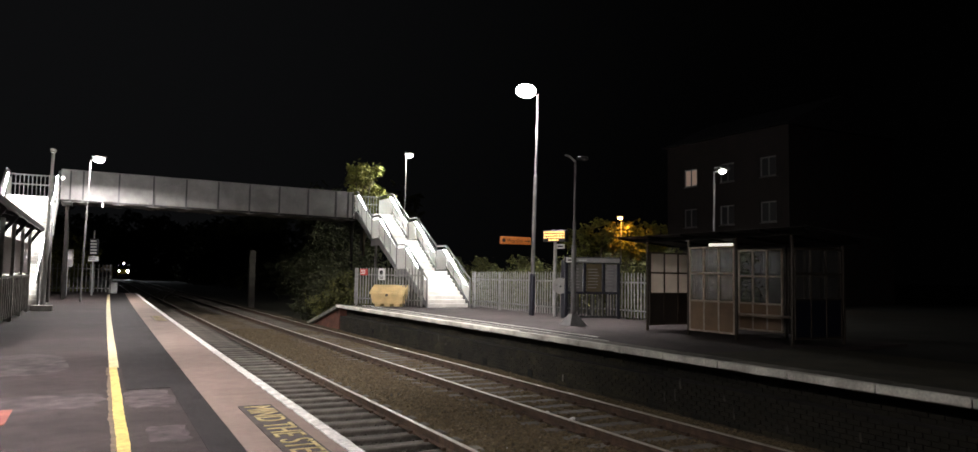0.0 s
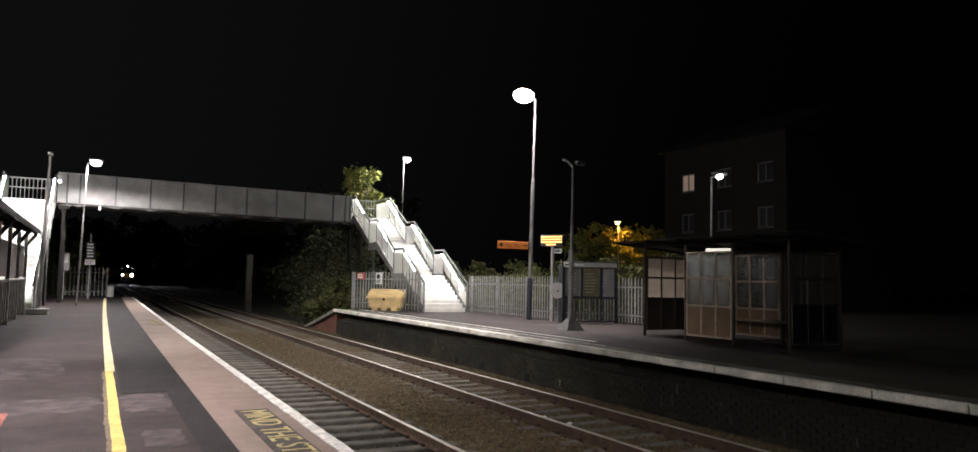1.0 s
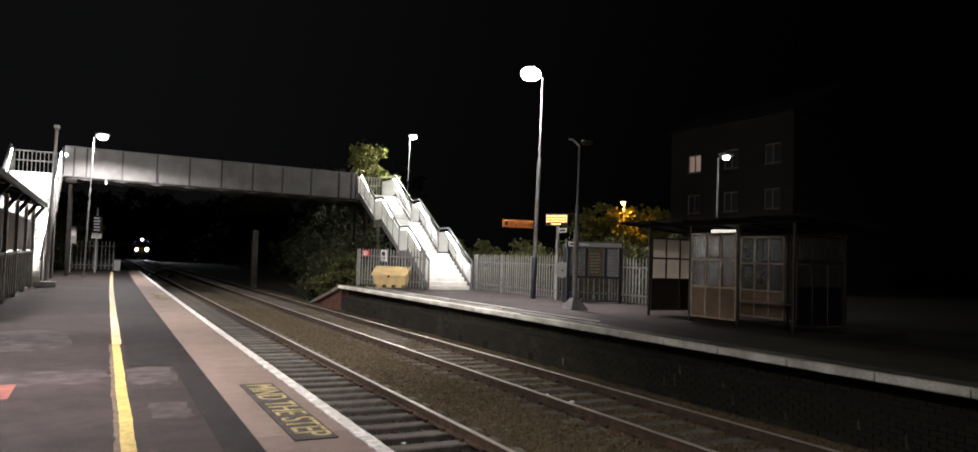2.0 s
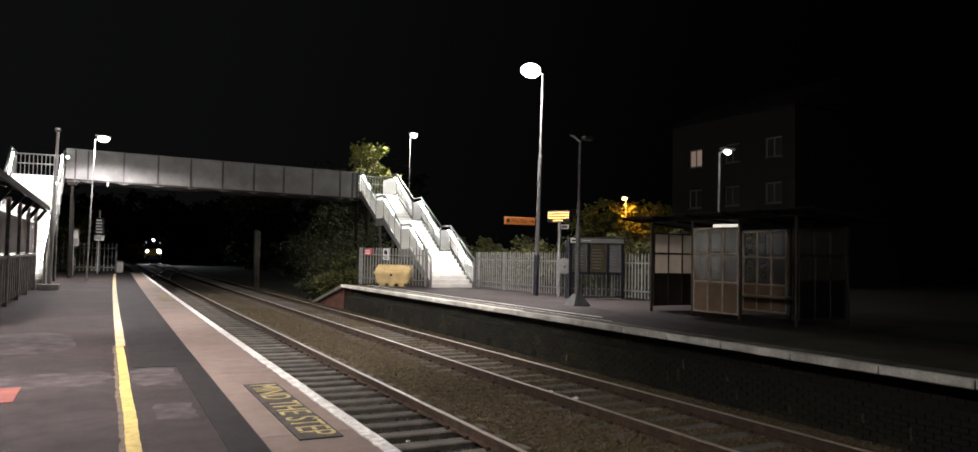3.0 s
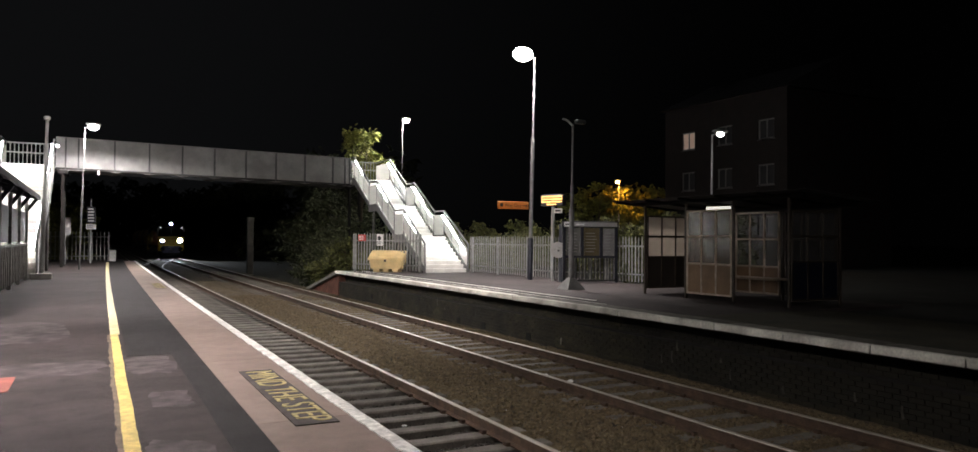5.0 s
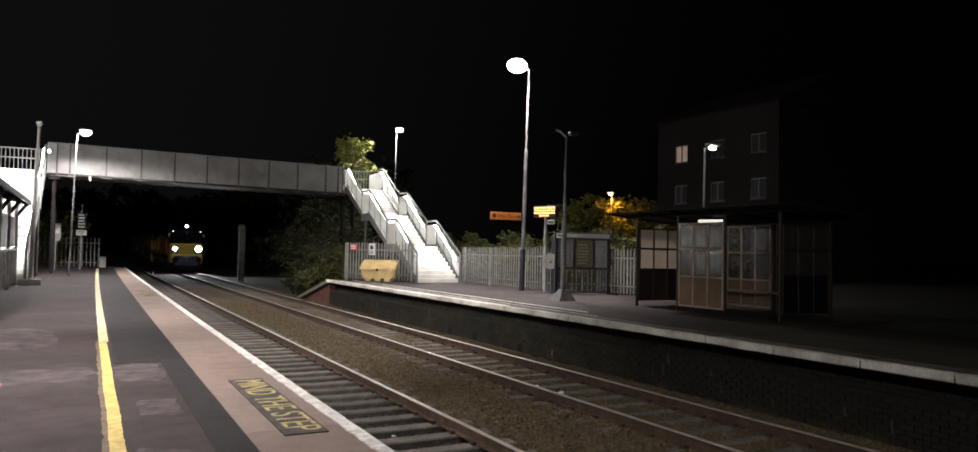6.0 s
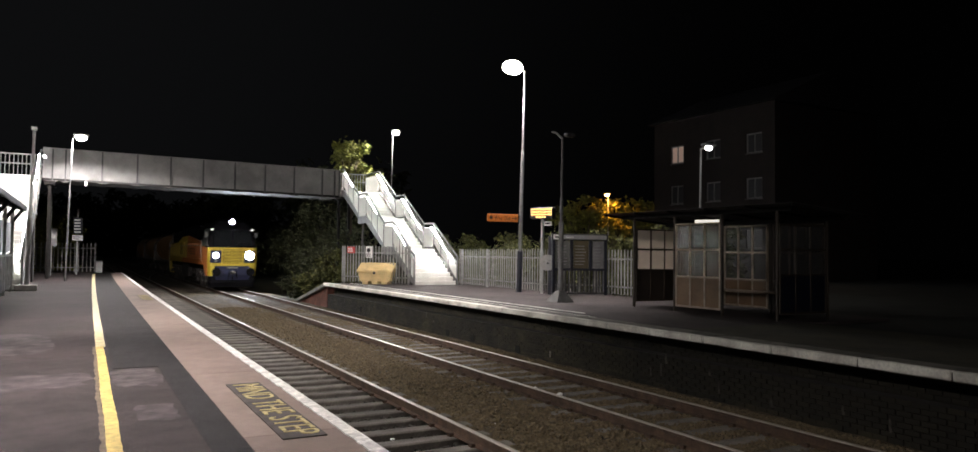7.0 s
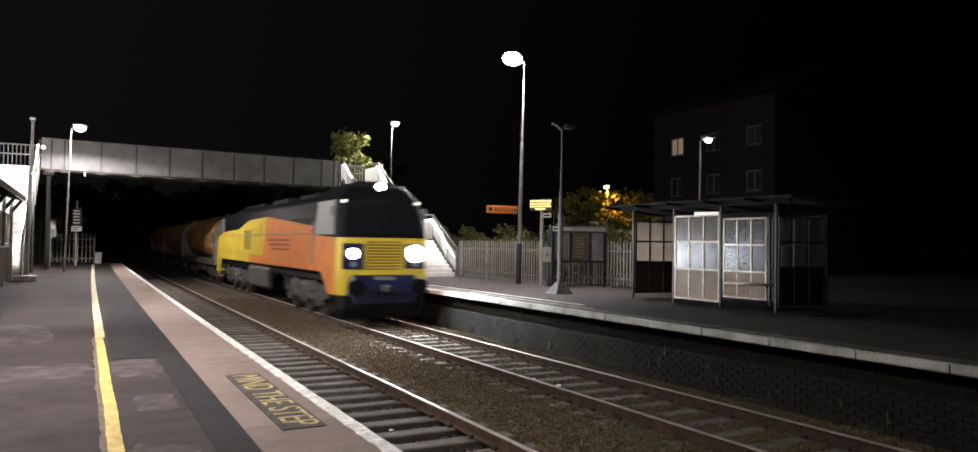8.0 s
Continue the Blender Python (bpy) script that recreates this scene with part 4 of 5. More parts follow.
def frame_panel(parent, m, w, z0, z1, cols, rows, infill, metal=BROWN_METAL, nm="glazed_panel"):
    """A framed panel in its own x-z plane: bars, panes and infills."""
    p = new(nm)
    p.parent = parent
    p.matrix_basis = m
    zs = [z0 + (z1 - z0) * k for k in rows]
    for i in range(cols + 1):
        bm = B()
        x = w * i / cols
        box(bm, x - .022, x + .022, -.025, .025, z0, z1, bevel=.004)
        part("mullion", bm, metal, p)
    for z in zs:
        bm = B()
        box(bm, -.02, w + .02, -.028, .028, z - .022, z + .022, bevel=.004)
        part("transom", bm, metal, p)
    for j in range(len(zs) - 1):
        for i in range(cols):
            bm = B()
            box(bm, w * i / cols + .02, w * (i + 1) / cols - .02, -.006, .006, zs[j] + .02, zs[j + 1] - .02)
            part("pane", bm, infill[j], p)
    return p


for i in range(4):
    for x in (0, DEEP):
        bm = B()
        box(bm, x - .03, x + .03, -i * BAY - .03, -i * BAY + .03, 0, 2.36 if x == 0 else 2.2, bevel=.006)
        part("post", bm, SHADED_FRAME, sh)
third = (0, .36, .69, 1)
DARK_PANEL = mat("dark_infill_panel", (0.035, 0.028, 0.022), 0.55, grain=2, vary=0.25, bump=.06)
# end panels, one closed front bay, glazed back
frame_panel(sh, pose(.08, 0, 0), DEEP - .16, .16, 2.06, 3, (0, .43, .72, 1), (DARK_PANEL, FROSTED, FROSTED), SHADED_FRAME)
frame_panel(sh, pose(.08, -3 * BAY, 0), DEEP - .16, .16, 2.06, 3, (0, .43, .72, 1), (NAVY, GLASS_BACK, GLASS_BACK), SHADED_FRAME)
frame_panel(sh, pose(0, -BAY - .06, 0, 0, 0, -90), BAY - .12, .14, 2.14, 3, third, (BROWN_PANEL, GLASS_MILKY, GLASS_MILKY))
# the last bay's darker frame and infill carry its lack of light
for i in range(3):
    frame_panel(sh, pose(DEEP, -i * BAY - .1, 0, 0, 0, -90), BAY - .2, .14, 2.12, 3, (0, .17, .33, .67, 1), (BROWN_PANEL, BROWN_PANEL, GLASS_BACK, GLASS_BACK) if i < 2 else (DARK_PANEL, DARK_PANEL, GLASS_BACK, GLASS_BACK), BROWN_METAL if i < 2 else SHADED_FRAME)
bm = B()
box(bm, DEEP - .45, DEEP - .05, -3 * BAY + .1, -BAY - .1, .5, .54, bevel=.01)
part("bench", bm, BROWN_METAL, sh, "narrow perch bench")
# corrugated roof
bm = B()
ys = [0.75 - k * .11 for k in range(58)]
rows = []
for k, y in enumerate(ys):
    w = .005 * math.sin(k * math.pi / 2)
    rows.append([bm.verts.new((x, y, z + w)) for x, z in ((-.5, 2.48), (DEEP + .25, 2.3), (DEEP + .25, 2.285), (-.5, 2.465))])
for a, b in zip(rows, rows[1:]):
    for i in range(4):
        bm.faces.new((a[i], b[i], b[(i + 1) % 4], a[(i + 1) % 4]))
bm.faces.new(rows[0]), bm.faces.new(rows[-1])
bmesh.ops.recalc_face_normals(bm, faces=bm.faces[:])
part("roof", bm, mat("dull_roof_sheet", (0.022, 0.02, 0.018), 0.8, 0.0, grain=2, vary=0.3), sh, "corrugated roof sheet")
for x, z in ((0, 2.39), (DEEP, 2.22)):
    bm = B()
    box(bm, x - .04, x + .04, -3 * BAY - .4, .5, z - .05, z + .05, bevel=.006)
    part("roof_beam", bm, SHADED_STEEL, sh)
for i in range(6):
    bm = B()
    y = .6 - i * 1.22
    bar(bm, (-.5, y, 2.44), (DEEP + .2, y, 2.25), .04, .05)
    part("rafter", bm, SHADED_STEEL, sh)
ls = thing("lit_panel", (13.9, 14.15, 0), "small bright lit sign hanging under the shelter roof", "sign", turn=-62)
bm = B()
box(bm, -.31, .31, -.02, .02, 2.2, 2.285, bevel=.006)
part("face", bm, glow("white_lit_face", (1, .94, .84), .75), ls)
bm = B()
box(bm, -.01, .01, -.01, .01, 2.3, 2.36)
part("hanger", bm, DARK_METAL, ls)

for x, y, z in ((-1.62, 39.5, 5.55),):
    bl = thing("bulkhead_lamp", (x, y, z), "small round lamp glowing at the stair head", "lamp")
    bm = B()
    bmesh.ops.create_uvsphere(bm, u_segments=14, v_segments=8, radius=.06)
    part("globe", bm, LANTERN_FAR, bl, "glowing globe")
    bm = B()
    tube(bm, (0, .06, 0), (0, .24, 0), .08, .08, 10)
    part("base", bm, GALV, bl)
jb = thing("junction_box", (0.06, 39.7, 4.4), "small white box under the bridge girder", "box")
bm = B()
box(bm, -.05, .05, -.06, .05, -.1, .12, bevel=.012)
part("body", bm, STAIR_WHITE, jb)

# ---------------- waiting building on the near platform ----------------
ns = thing("platform_shelter", (-2.0, 28.4, 0), "grey steel and glass platform shelter with a sloping dark roof", "shelter")
for i, y in enumerate((0, -2.6, -5.2, -7.8, -10.4, -13.0)):
    for x in (0, -1.7):
        bm = B()
        box(bm, x - .05, x + .05, y - .05, y + .05, 0, 2.55 if x == 0 else 3.0, bevel=.008)
        part("post", bm, GALV_DULL, ns)
    bm = B()
    bar(bm, (0.02, y, 2.25), (.28, y, 2.62), .07, .1, .01)
    part("bracket", bm, DARK_METAL, ns)
    bm = B()
    bar(bm, (.28, y, 2.64), (-1.9, y, 3.25), .06, .1)
    part("rafter", bm, DARK_METAL, ns)
    if i < 5:
        bm = B()
        box(bm, -.015, .015, y - 2.5, y - .1, .12, 1.12)
        part("lower_panel", bm, mat("grey_mesh_panel", (0.16, 0.14, 0.125), 0.6, grain=5, vary=0.3), ns)
        for k in range(6):
            bm = B()
            box(bm, .015, .035, y - 2.45 + k * .46, y - 2.4 + k * .46, .1, 1.15)
            part("batten", bm, GALV_DULL, ns)
        bm = B()
        box(bm, -.03, .03, y - 2.55, y - .05, 1.12, 1.18)
        part("mid_rail", bm, GALV_DULL, ns)
        bm = B()
        if i < 4:
            box(bm, -.02, .02, y - 2.2, y - .6, 1.25, 2.15)
            part("poster_panel", bm, mat("brown_poster_panel", (0.13, 0.1, 0.085), 0.5, grain=3, vary=0.25), ns)
        else:
            box(bm, -.006, .006, y - 2.5, y - .1, 1.2, 2.3)
            part("pane", bm, GLASS, ns)
bm = B()
prism(bm, [(.33, 2.66), (.33, 2.72), (-1.95, 3.36), (-1.95, 3.28)], "y", -13.6, .35)
part("roof", bm, DARK_METAL, ns, "dark sloping roof")
bm = B()
box(bm, .31, .37, -13.6, .35, 2.6, 2.74, bevel=.01)
part("gutter", bm, DARK_METAL, ns)
bm = B()
box(bm, -1.74, -1.68, -13.2, .1, .1, 2.9)
part("back_wall", bm, DARK_PANEL, ns)

# ---------------- litter on the track bed ----------------
lr = random.Random(9)
for x, y, z, r in ((3.6, 9.25, -1.04, .03), (7.3, 10.9, -1.03, .05), (7.2, 11.6, -1.03, .05), (5.2, 9.4, -1.03, .025), (6.1, 7.9, -1.04, .03)):
    lt = thing("litter", (x, y, z), "crumpled white scrap of paper on the track bed", "litter", "litter on the track")
    bm = B()
    bmesh.ops.create_icosphere(bm, subdivisions=2, radius=r)
    for v in bm.verts:
        v.co *= lr.uniform(.7, 1.2)
        v.co.x *= 1.3
        v.co.z *= .5
    part("scrap", bm, WHITE_SIGN, lt)

# ---------------- plants ----------------
LEAF = mat("leaf_green", (0.11, 0.125, 0.024), 0.85, grain=3, vary=0.35, second=(0.2, 0.2, 0.04), bump=0.1, piece=0.45)
LEAF_DARK = mat("leaf_dark", (0.04, 0.046, 0.018), 0.9, grain=3, vary=0.35, bump=0.1, piece=0.45)
LEAF_MID = mat("leaf_olive", (0.07, 0.078, 0.02), 0.85, grain=3, vary=0.35, second=(0.11, 0.115, 0.03), bump=0.1, piece=0.45)
BARK = mat("bark", (0.06, 0.045, 0.03), 0.9, grain=6, vary=0.4, bump=.5)


def leaf_cloud(rng, blobs, count, size):
    """Folded leaves strewn in uneven clumps."""
    verts, faces = [], []
    clumps = []
    for (c, r) in blobs:
        for _ in range(max(3, int(14 * r * r))):
            d = Vector((rng.gauss(0, 1), rng.gauss(0, 1), rng.gauss(0, 1))).normalized()
            clumps.append((Vector(c) + Vector((d.x * r, d.y * r, d.z * r * .85)) * rng.uniform(.55, 1.05), rng.uniform(.16, .34) * r ** .5))
    for _ in range(count):
        c, r = rng.choice(clumps)
        d = Vector((rng.gauss(0, 1), rng.gauss(0, 1), rng.gauss(0, .8))) * r * .75
        p = c + d
        s = size * rng.uniform(.6, 1.3)
        m = Euler((rng.uniform(-1.1, 1.1), rng.uniform(-1.1, 1.1), rng.uniform(0, 6.28))).to_matrix()
        o = len(verts)
        for q in ((0, -1, 0), (.5, 0, .16), (0, 1.1, -.1), (-.5, 0, .16)):
            verts.append(tuple(p + m @ (Vector(q) * s)))
        faces += [(o, o + 1, o + 2), (o, o + 2, o + 3)]
    return verts, faces


def plant(nm, place, blobs, count, size, label, material, seed, trunk=0.1, cat="bush", top=None):
    rng = random.Random(seed)
    t = thing(nm, place, label, cat)
    v, f = leaf_cloud(rng, blobs, count, size)
    me = bpy.data.meshes.new("crown")
    me.from_pydata(v, [], f)
    me.materials.append(material)
    c = new("crown", me)
    c.parent = t
    bm = B()
    centre = Vector((sum(b[0][0] for b in blobs) / len(blobs), sum(b[0][1] for b in blobs) / len(blobs), sum(b[0][2] for b in blobs) / len(blobs)))
    fork = Vector((centre.x * .3, centre.y * .3, centre.z * .55))
    tube(bm, (0, 0, -.1), fork, trunk, trunk * .7, 8)
    for b in blobs:
        p = Vector(b[0])
        mid = fork.lerp(p, .5) + Vector((rng.uniform(-.1, .1), rng.uniform(-.1, .1), .1))
        tube(bm, fork, mid, trunk * .55, trunk * .35, 6)
        tube(bm, mid, p, trunk * .35, trunk * .1, 5)
        for _ in range(3):
            d = Vector((rng.uniform(-1, 1), rng.uniform(-1, 1), rng.uniform(-.2, 1))) * b[1] * .8
            tube(bm, mid.lerp(p, .6), p + d, trunk * .18, trunk * .05, 4)
    part("trunk", bm, BARK, t)
    return t


plant("tree", (13.8, 42.9, -.65), [((-.3, 0, 7.2), .75), ((.4, 0, 7.6), .8), ((.7, .2, 6.8), .8), ((-.2, .3, 8.3), .6), ((-.6, 0, 7.9), .55), ((1.0, 0, 6.3), .6), ((.2, 0, 6.2), .7)], 5200, .12,
      "leafy yellow-green tree above the stair head", LEAF, 11, .14, "tree")
for i, (x, y, s) in enumerate(((10.9, 36.4, 1.15), (11.9, 35.2, .95), (10.7, 38.6, 1.2), (12.0, 39.5, 1.5), (13.2, 45.5, 2.4), (13.8, 49.5, 2.6))):
    plant("bush", (x, y, -1.25), [((-.5 * s, .2, .9 * s), .9 * s), ((.5 * s, 0, 1.1 * s), .9 * s), ((0, -.3, 1.7 * s), .8 * s), ((.1, .3, .5 * s), .9 * s)], 3600, .1,
          "dense green bush beside the platform ramp", LEAF_MID if i < 2 else LEAF_DARK, 20 + i, .06)
for i in range(8):
    y = 36 - i * 2.6
    x = 16.5 + .25 * (i % 3) + max(0, 26 - y) * .1
    plant("bush", (x, y, -.6), [((0, 0, 1.1), .95), ((.3, .7, 1.8), .85), ((-.1, -.7, 1.6), .8), ((.4, 0, 2.4), .7)], 3400, .085,
          "dark green bush behind the palisade fence", LEAF_MID, 40 + i, .05)
for i, (x, y) in enumerate(((32.5, 45.5), (35.5, 46.0), (37.5, 45.0))):
    plant("tree", (x, y, -1.2), [((0, 0, 4.2), 1.5), ((1.2, 0, 5.0), 1.2), ((-1.1, .3, 5.1), 1.2), ((.2, -.4, 6.0), 1.0)], 3200, .17,
          "tree lit orange by the street lamp", LEAF, 60 + i, .16, "tree")
for i, (x, y) in enumerate(((-4.6, 57.0), (-3.0, 60.0), (-1.9, 64.0))):
    plant("bush", (x, y, -1.2), [((0, 0, 3.0), 1.5), ((1.0, 0, 4.0), 1.1), ((-1.0, 0, 3.8), 1.2), ((0, 0, 1.4), 1.4)], 2600, .16,
          "dark bush beyond the platform end", LEAF, 70 + i, .1)


def woods():
    """Dark belts of trees that close the view along both sides of the line and far behind it."""
    rng = random.Random(77)
    blobs = []
    for k in range(46):
        y = 66 + k * 4.6
        blobs.append(((-9 - rng.uniform(0, 5) - .00024 * max(0, y - 120) ** 2, y, rng.uniform(.5, 2.5)), rng.uniform(3, 4)))
        blobs.append(((-10 - rng.uniform(0, 5) - .00024 * max(0, y - 120) ** 2, y, rng.uniform(4, 9)), rng.uniform(2.4, 3.6)))
        blobs.append(((19 + rng.uniform(0, 5), y, rng.uniform(.5, 2.5)), rng.uniform(3, 4)))
        blobs.append(((20 + rng.uniform(0, 5), y, rng.uniform(4, 9)), rng.uniform(2.4, 3.6)))
    for k in range(60):
        x = -70 + k * 2.2
        blobs.append(((x, 285 + rng.uniform(-6, 6), rng.uniform(0, 7)), rng.uniform(4, 6)))
        blobs.append(((x, 290 + rng.uniform(-6, 6), rng.uniform(8, 17)), rng.uniform(4, 6)))
    v, f = [], []
    for c, r in blobs:
        a, b = leaf_cloud(rng, [((0, 0, 0), 1.0)], 230, .17 if c[1] < 200 else .22)
        o = len(v)
        v += [(c[0] + p[0] * r, c[1] + p[1] * r, c[2] + p[2] * r) for p in a]
        f += [tuple(i + o for i in q) for q in b]
    me = bpy.data.meshes.new("far_woods")
    me.from_pydata(v, [], f)
    me.materials.append(LEAF_DARK)
    tagged(new("far_woods", me), "dark belts of trees along the line", "trees", kind="stuff")


woods()
pier = thing("old_post", (10.0, 57.0, -1.25), "weathered concrete post beside the line", "post")
bm = B()
box(bm, -.22, .22, -.22, .22, 0, 4.2, bevel=.03)
part("shaft", bm, mat("weathered_concrete", (0.07, 0.065, 0.055), 0.9, grain=2, vary=0.4, bump=.3), pier)

# ---------------- flats behind the station ----------------
fl = thing("apartment_building", (34, 26, -1.25), "brick block of flats with white window frames, coloured dark as if unlit", "building")
# brick coloured almost black so that the block stays as dark as unlit
BRICK_FAR = mat("unlit_red_brick", (0.01, 0.006, 0.005), 0.9, grain=1.5, vary=0.3, fine=12, bump=.3)
zrows = ((3.05, 4.15), (5.95, 7.15), (8.6, 9.75))
ycols = (4.9, 8.1, 11.3)
zs = [0, *[z for r in zrows for z in r], 11.4]
ysx = [3.4, *[v for c in ycols for v in (c - .6, c + .6)], 13.5]
for i in range(len(zs) - 1):
    if i % 2 == 0:
        bm = B()
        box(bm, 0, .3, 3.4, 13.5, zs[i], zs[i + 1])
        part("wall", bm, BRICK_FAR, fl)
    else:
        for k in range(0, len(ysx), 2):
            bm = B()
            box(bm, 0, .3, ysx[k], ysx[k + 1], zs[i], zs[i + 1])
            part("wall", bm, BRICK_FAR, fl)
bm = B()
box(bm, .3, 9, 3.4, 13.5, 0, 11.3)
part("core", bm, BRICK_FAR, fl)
bm = B()
prism(bm, [(-.4, 11.4), (9.4, 11.4), (4.5, 13.6)], "y", 3.2, 13.8)
part("roof", bm, DARK_METAL, fl)
# white frames greyed in colour for the same missing light
WHITE_FRAME = mat("dimmed_white_window_frame", (0.14, 0.135, 0.13), 0.5, grain=3, vary=0.1)
for zi, (z0, z1) in enumerate(zrows):
    for yi, c in enumerate(ycols):
        wn = new("window")
        wn.parent = fl
        wn.matrix_basis = pose(.12, c, z0)
        hh = z1 - z0
        lit = (zi == 2 and yi == 2)
        for nm2, y0, y1, a, b in (("frame", -.6, -.53, 0, hh), ("frame", .53, .6, 0, hh), ("frame", -.53, .53, 0, .07), ("frame", -.53, .53, hh - .07, hh), ("mullion", -.03, .03, .07, hh - .07)):
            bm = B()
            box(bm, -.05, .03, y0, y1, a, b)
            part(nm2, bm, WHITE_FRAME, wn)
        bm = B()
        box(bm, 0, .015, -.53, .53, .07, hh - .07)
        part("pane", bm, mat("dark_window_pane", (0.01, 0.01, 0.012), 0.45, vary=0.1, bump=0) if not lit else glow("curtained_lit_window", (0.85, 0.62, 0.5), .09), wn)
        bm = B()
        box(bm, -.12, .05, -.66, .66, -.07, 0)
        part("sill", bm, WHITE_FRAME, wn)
# ---------------- the train ----------------
LOCO_YELLOW = mat("loco_yellow", (0.7, 0.53, 0.06), 0.4, grain=1.5, vary=0.14, fine=30, bump=.03)
LOCO_ORANGE = mat("loco_orange", (0.72, 0.235, 0.06), 0.4, grain=1.5, vary=0.14, fine=30, bump=.03)
LOCO_BLACK = mat("loco_black", (0.006, 0.006, 0.008), 0.62, grain=2, vary=0.3, bump=.03)
LOCO_NAVY = mat("loco_navy", (0.01, 0.015, 0.06), 0.45, grain=2, vary=0.3, bump=.03)
BOGIE = mat("bogie_grime", (0.085, 0.078, 0.072), 0.75, 0.2, grain=4, vary=0.4, bump=.2)
WHEEL = mat("wheel_steel", (0.07, 0.06, 0.055), 0.6, 0.4, grain=5, vary=0.3, bump=.1)
LOCO_GLASS = mat("loco_glass", (0.01, 0.012, 0.014), 0.06, 0.0, vary=0.1, bump=0)
LOCO_BLACK.node_tree.nodes["Principled BSDF"].inputs["Specular IOR Level"].default_value = 0.12
HEADLIGHT = glow("headlight", (0.88, 0.93, 1.0), 720)
HEADLIGHT_DIM = glow("headlight_dim", (0.82, 0.9, 1.0), 400)
WAGON_ORANGE = mat("weathered_orange_tank", (0.6, 0.33, 0.1), 0.55, grain=1.2, vary=0.35, fine=20, bump=.08)
WAGON_GREY = mat("wagon_grime_and_shade", (0.13, 0.11, 0.085), 0.8, grain=2, vary=0.4, bump=.2)
WHEELSETS = []


def wheelset(parent, y, radius):
    bm = B()
    for s in (-1, 1):
        tube(bm, (s * .69, 0, 0), (s * .922, 0, 0), radius, radius * .985, 24)
        tube(bm, (s * .66, 0, 0), (s * .69, 0, 0), radius * 1.05, radius * 1.05, 24)
        for k in range(4):
            a = k * math.pi / 2
            tube(bm, (s * .923, math.cos(a) * radius * .5, math.sin(a) * radius * .5), (s * .9235, math.cos(a) * radius * .5, math.sin(a) * radius * .5), .05, .05, 8)
    tube(bm, (-.69, 0, 0), (.69, 0, 0), .09, .09, 10)
    w = part("wheelset", bm, WHEEL, parent)
    w.location = (0, y, radius)
    WHEELSETS.append((w, y, radius))
    return w


def slab_loft(bm, rings, y_back):
    """Front end: rings (z, half width, front y) closed at the back."""
    R = []
    for z, w, yf in rings:
        R.append([bm.verts.new(p) for p in ((-w, yf + .10, z), (-w + .14, yf, z), (w - .14, yf, z), (w, yf + .10, z), (w, y_back, z), (-w, y_back, z))])
    for a, b in zip(R, R[1:]):
        for i in range(6):
            bm.faces.new((a[i], a[(i + 1) % 6], b[(i + 1) % 6], b[i]))
    bm.faces.new(R[0][::-1]), bm.faces.new(R[-1])
    bmesh.ops.recalc_face_normals(bm, faces=bm.faces[:])


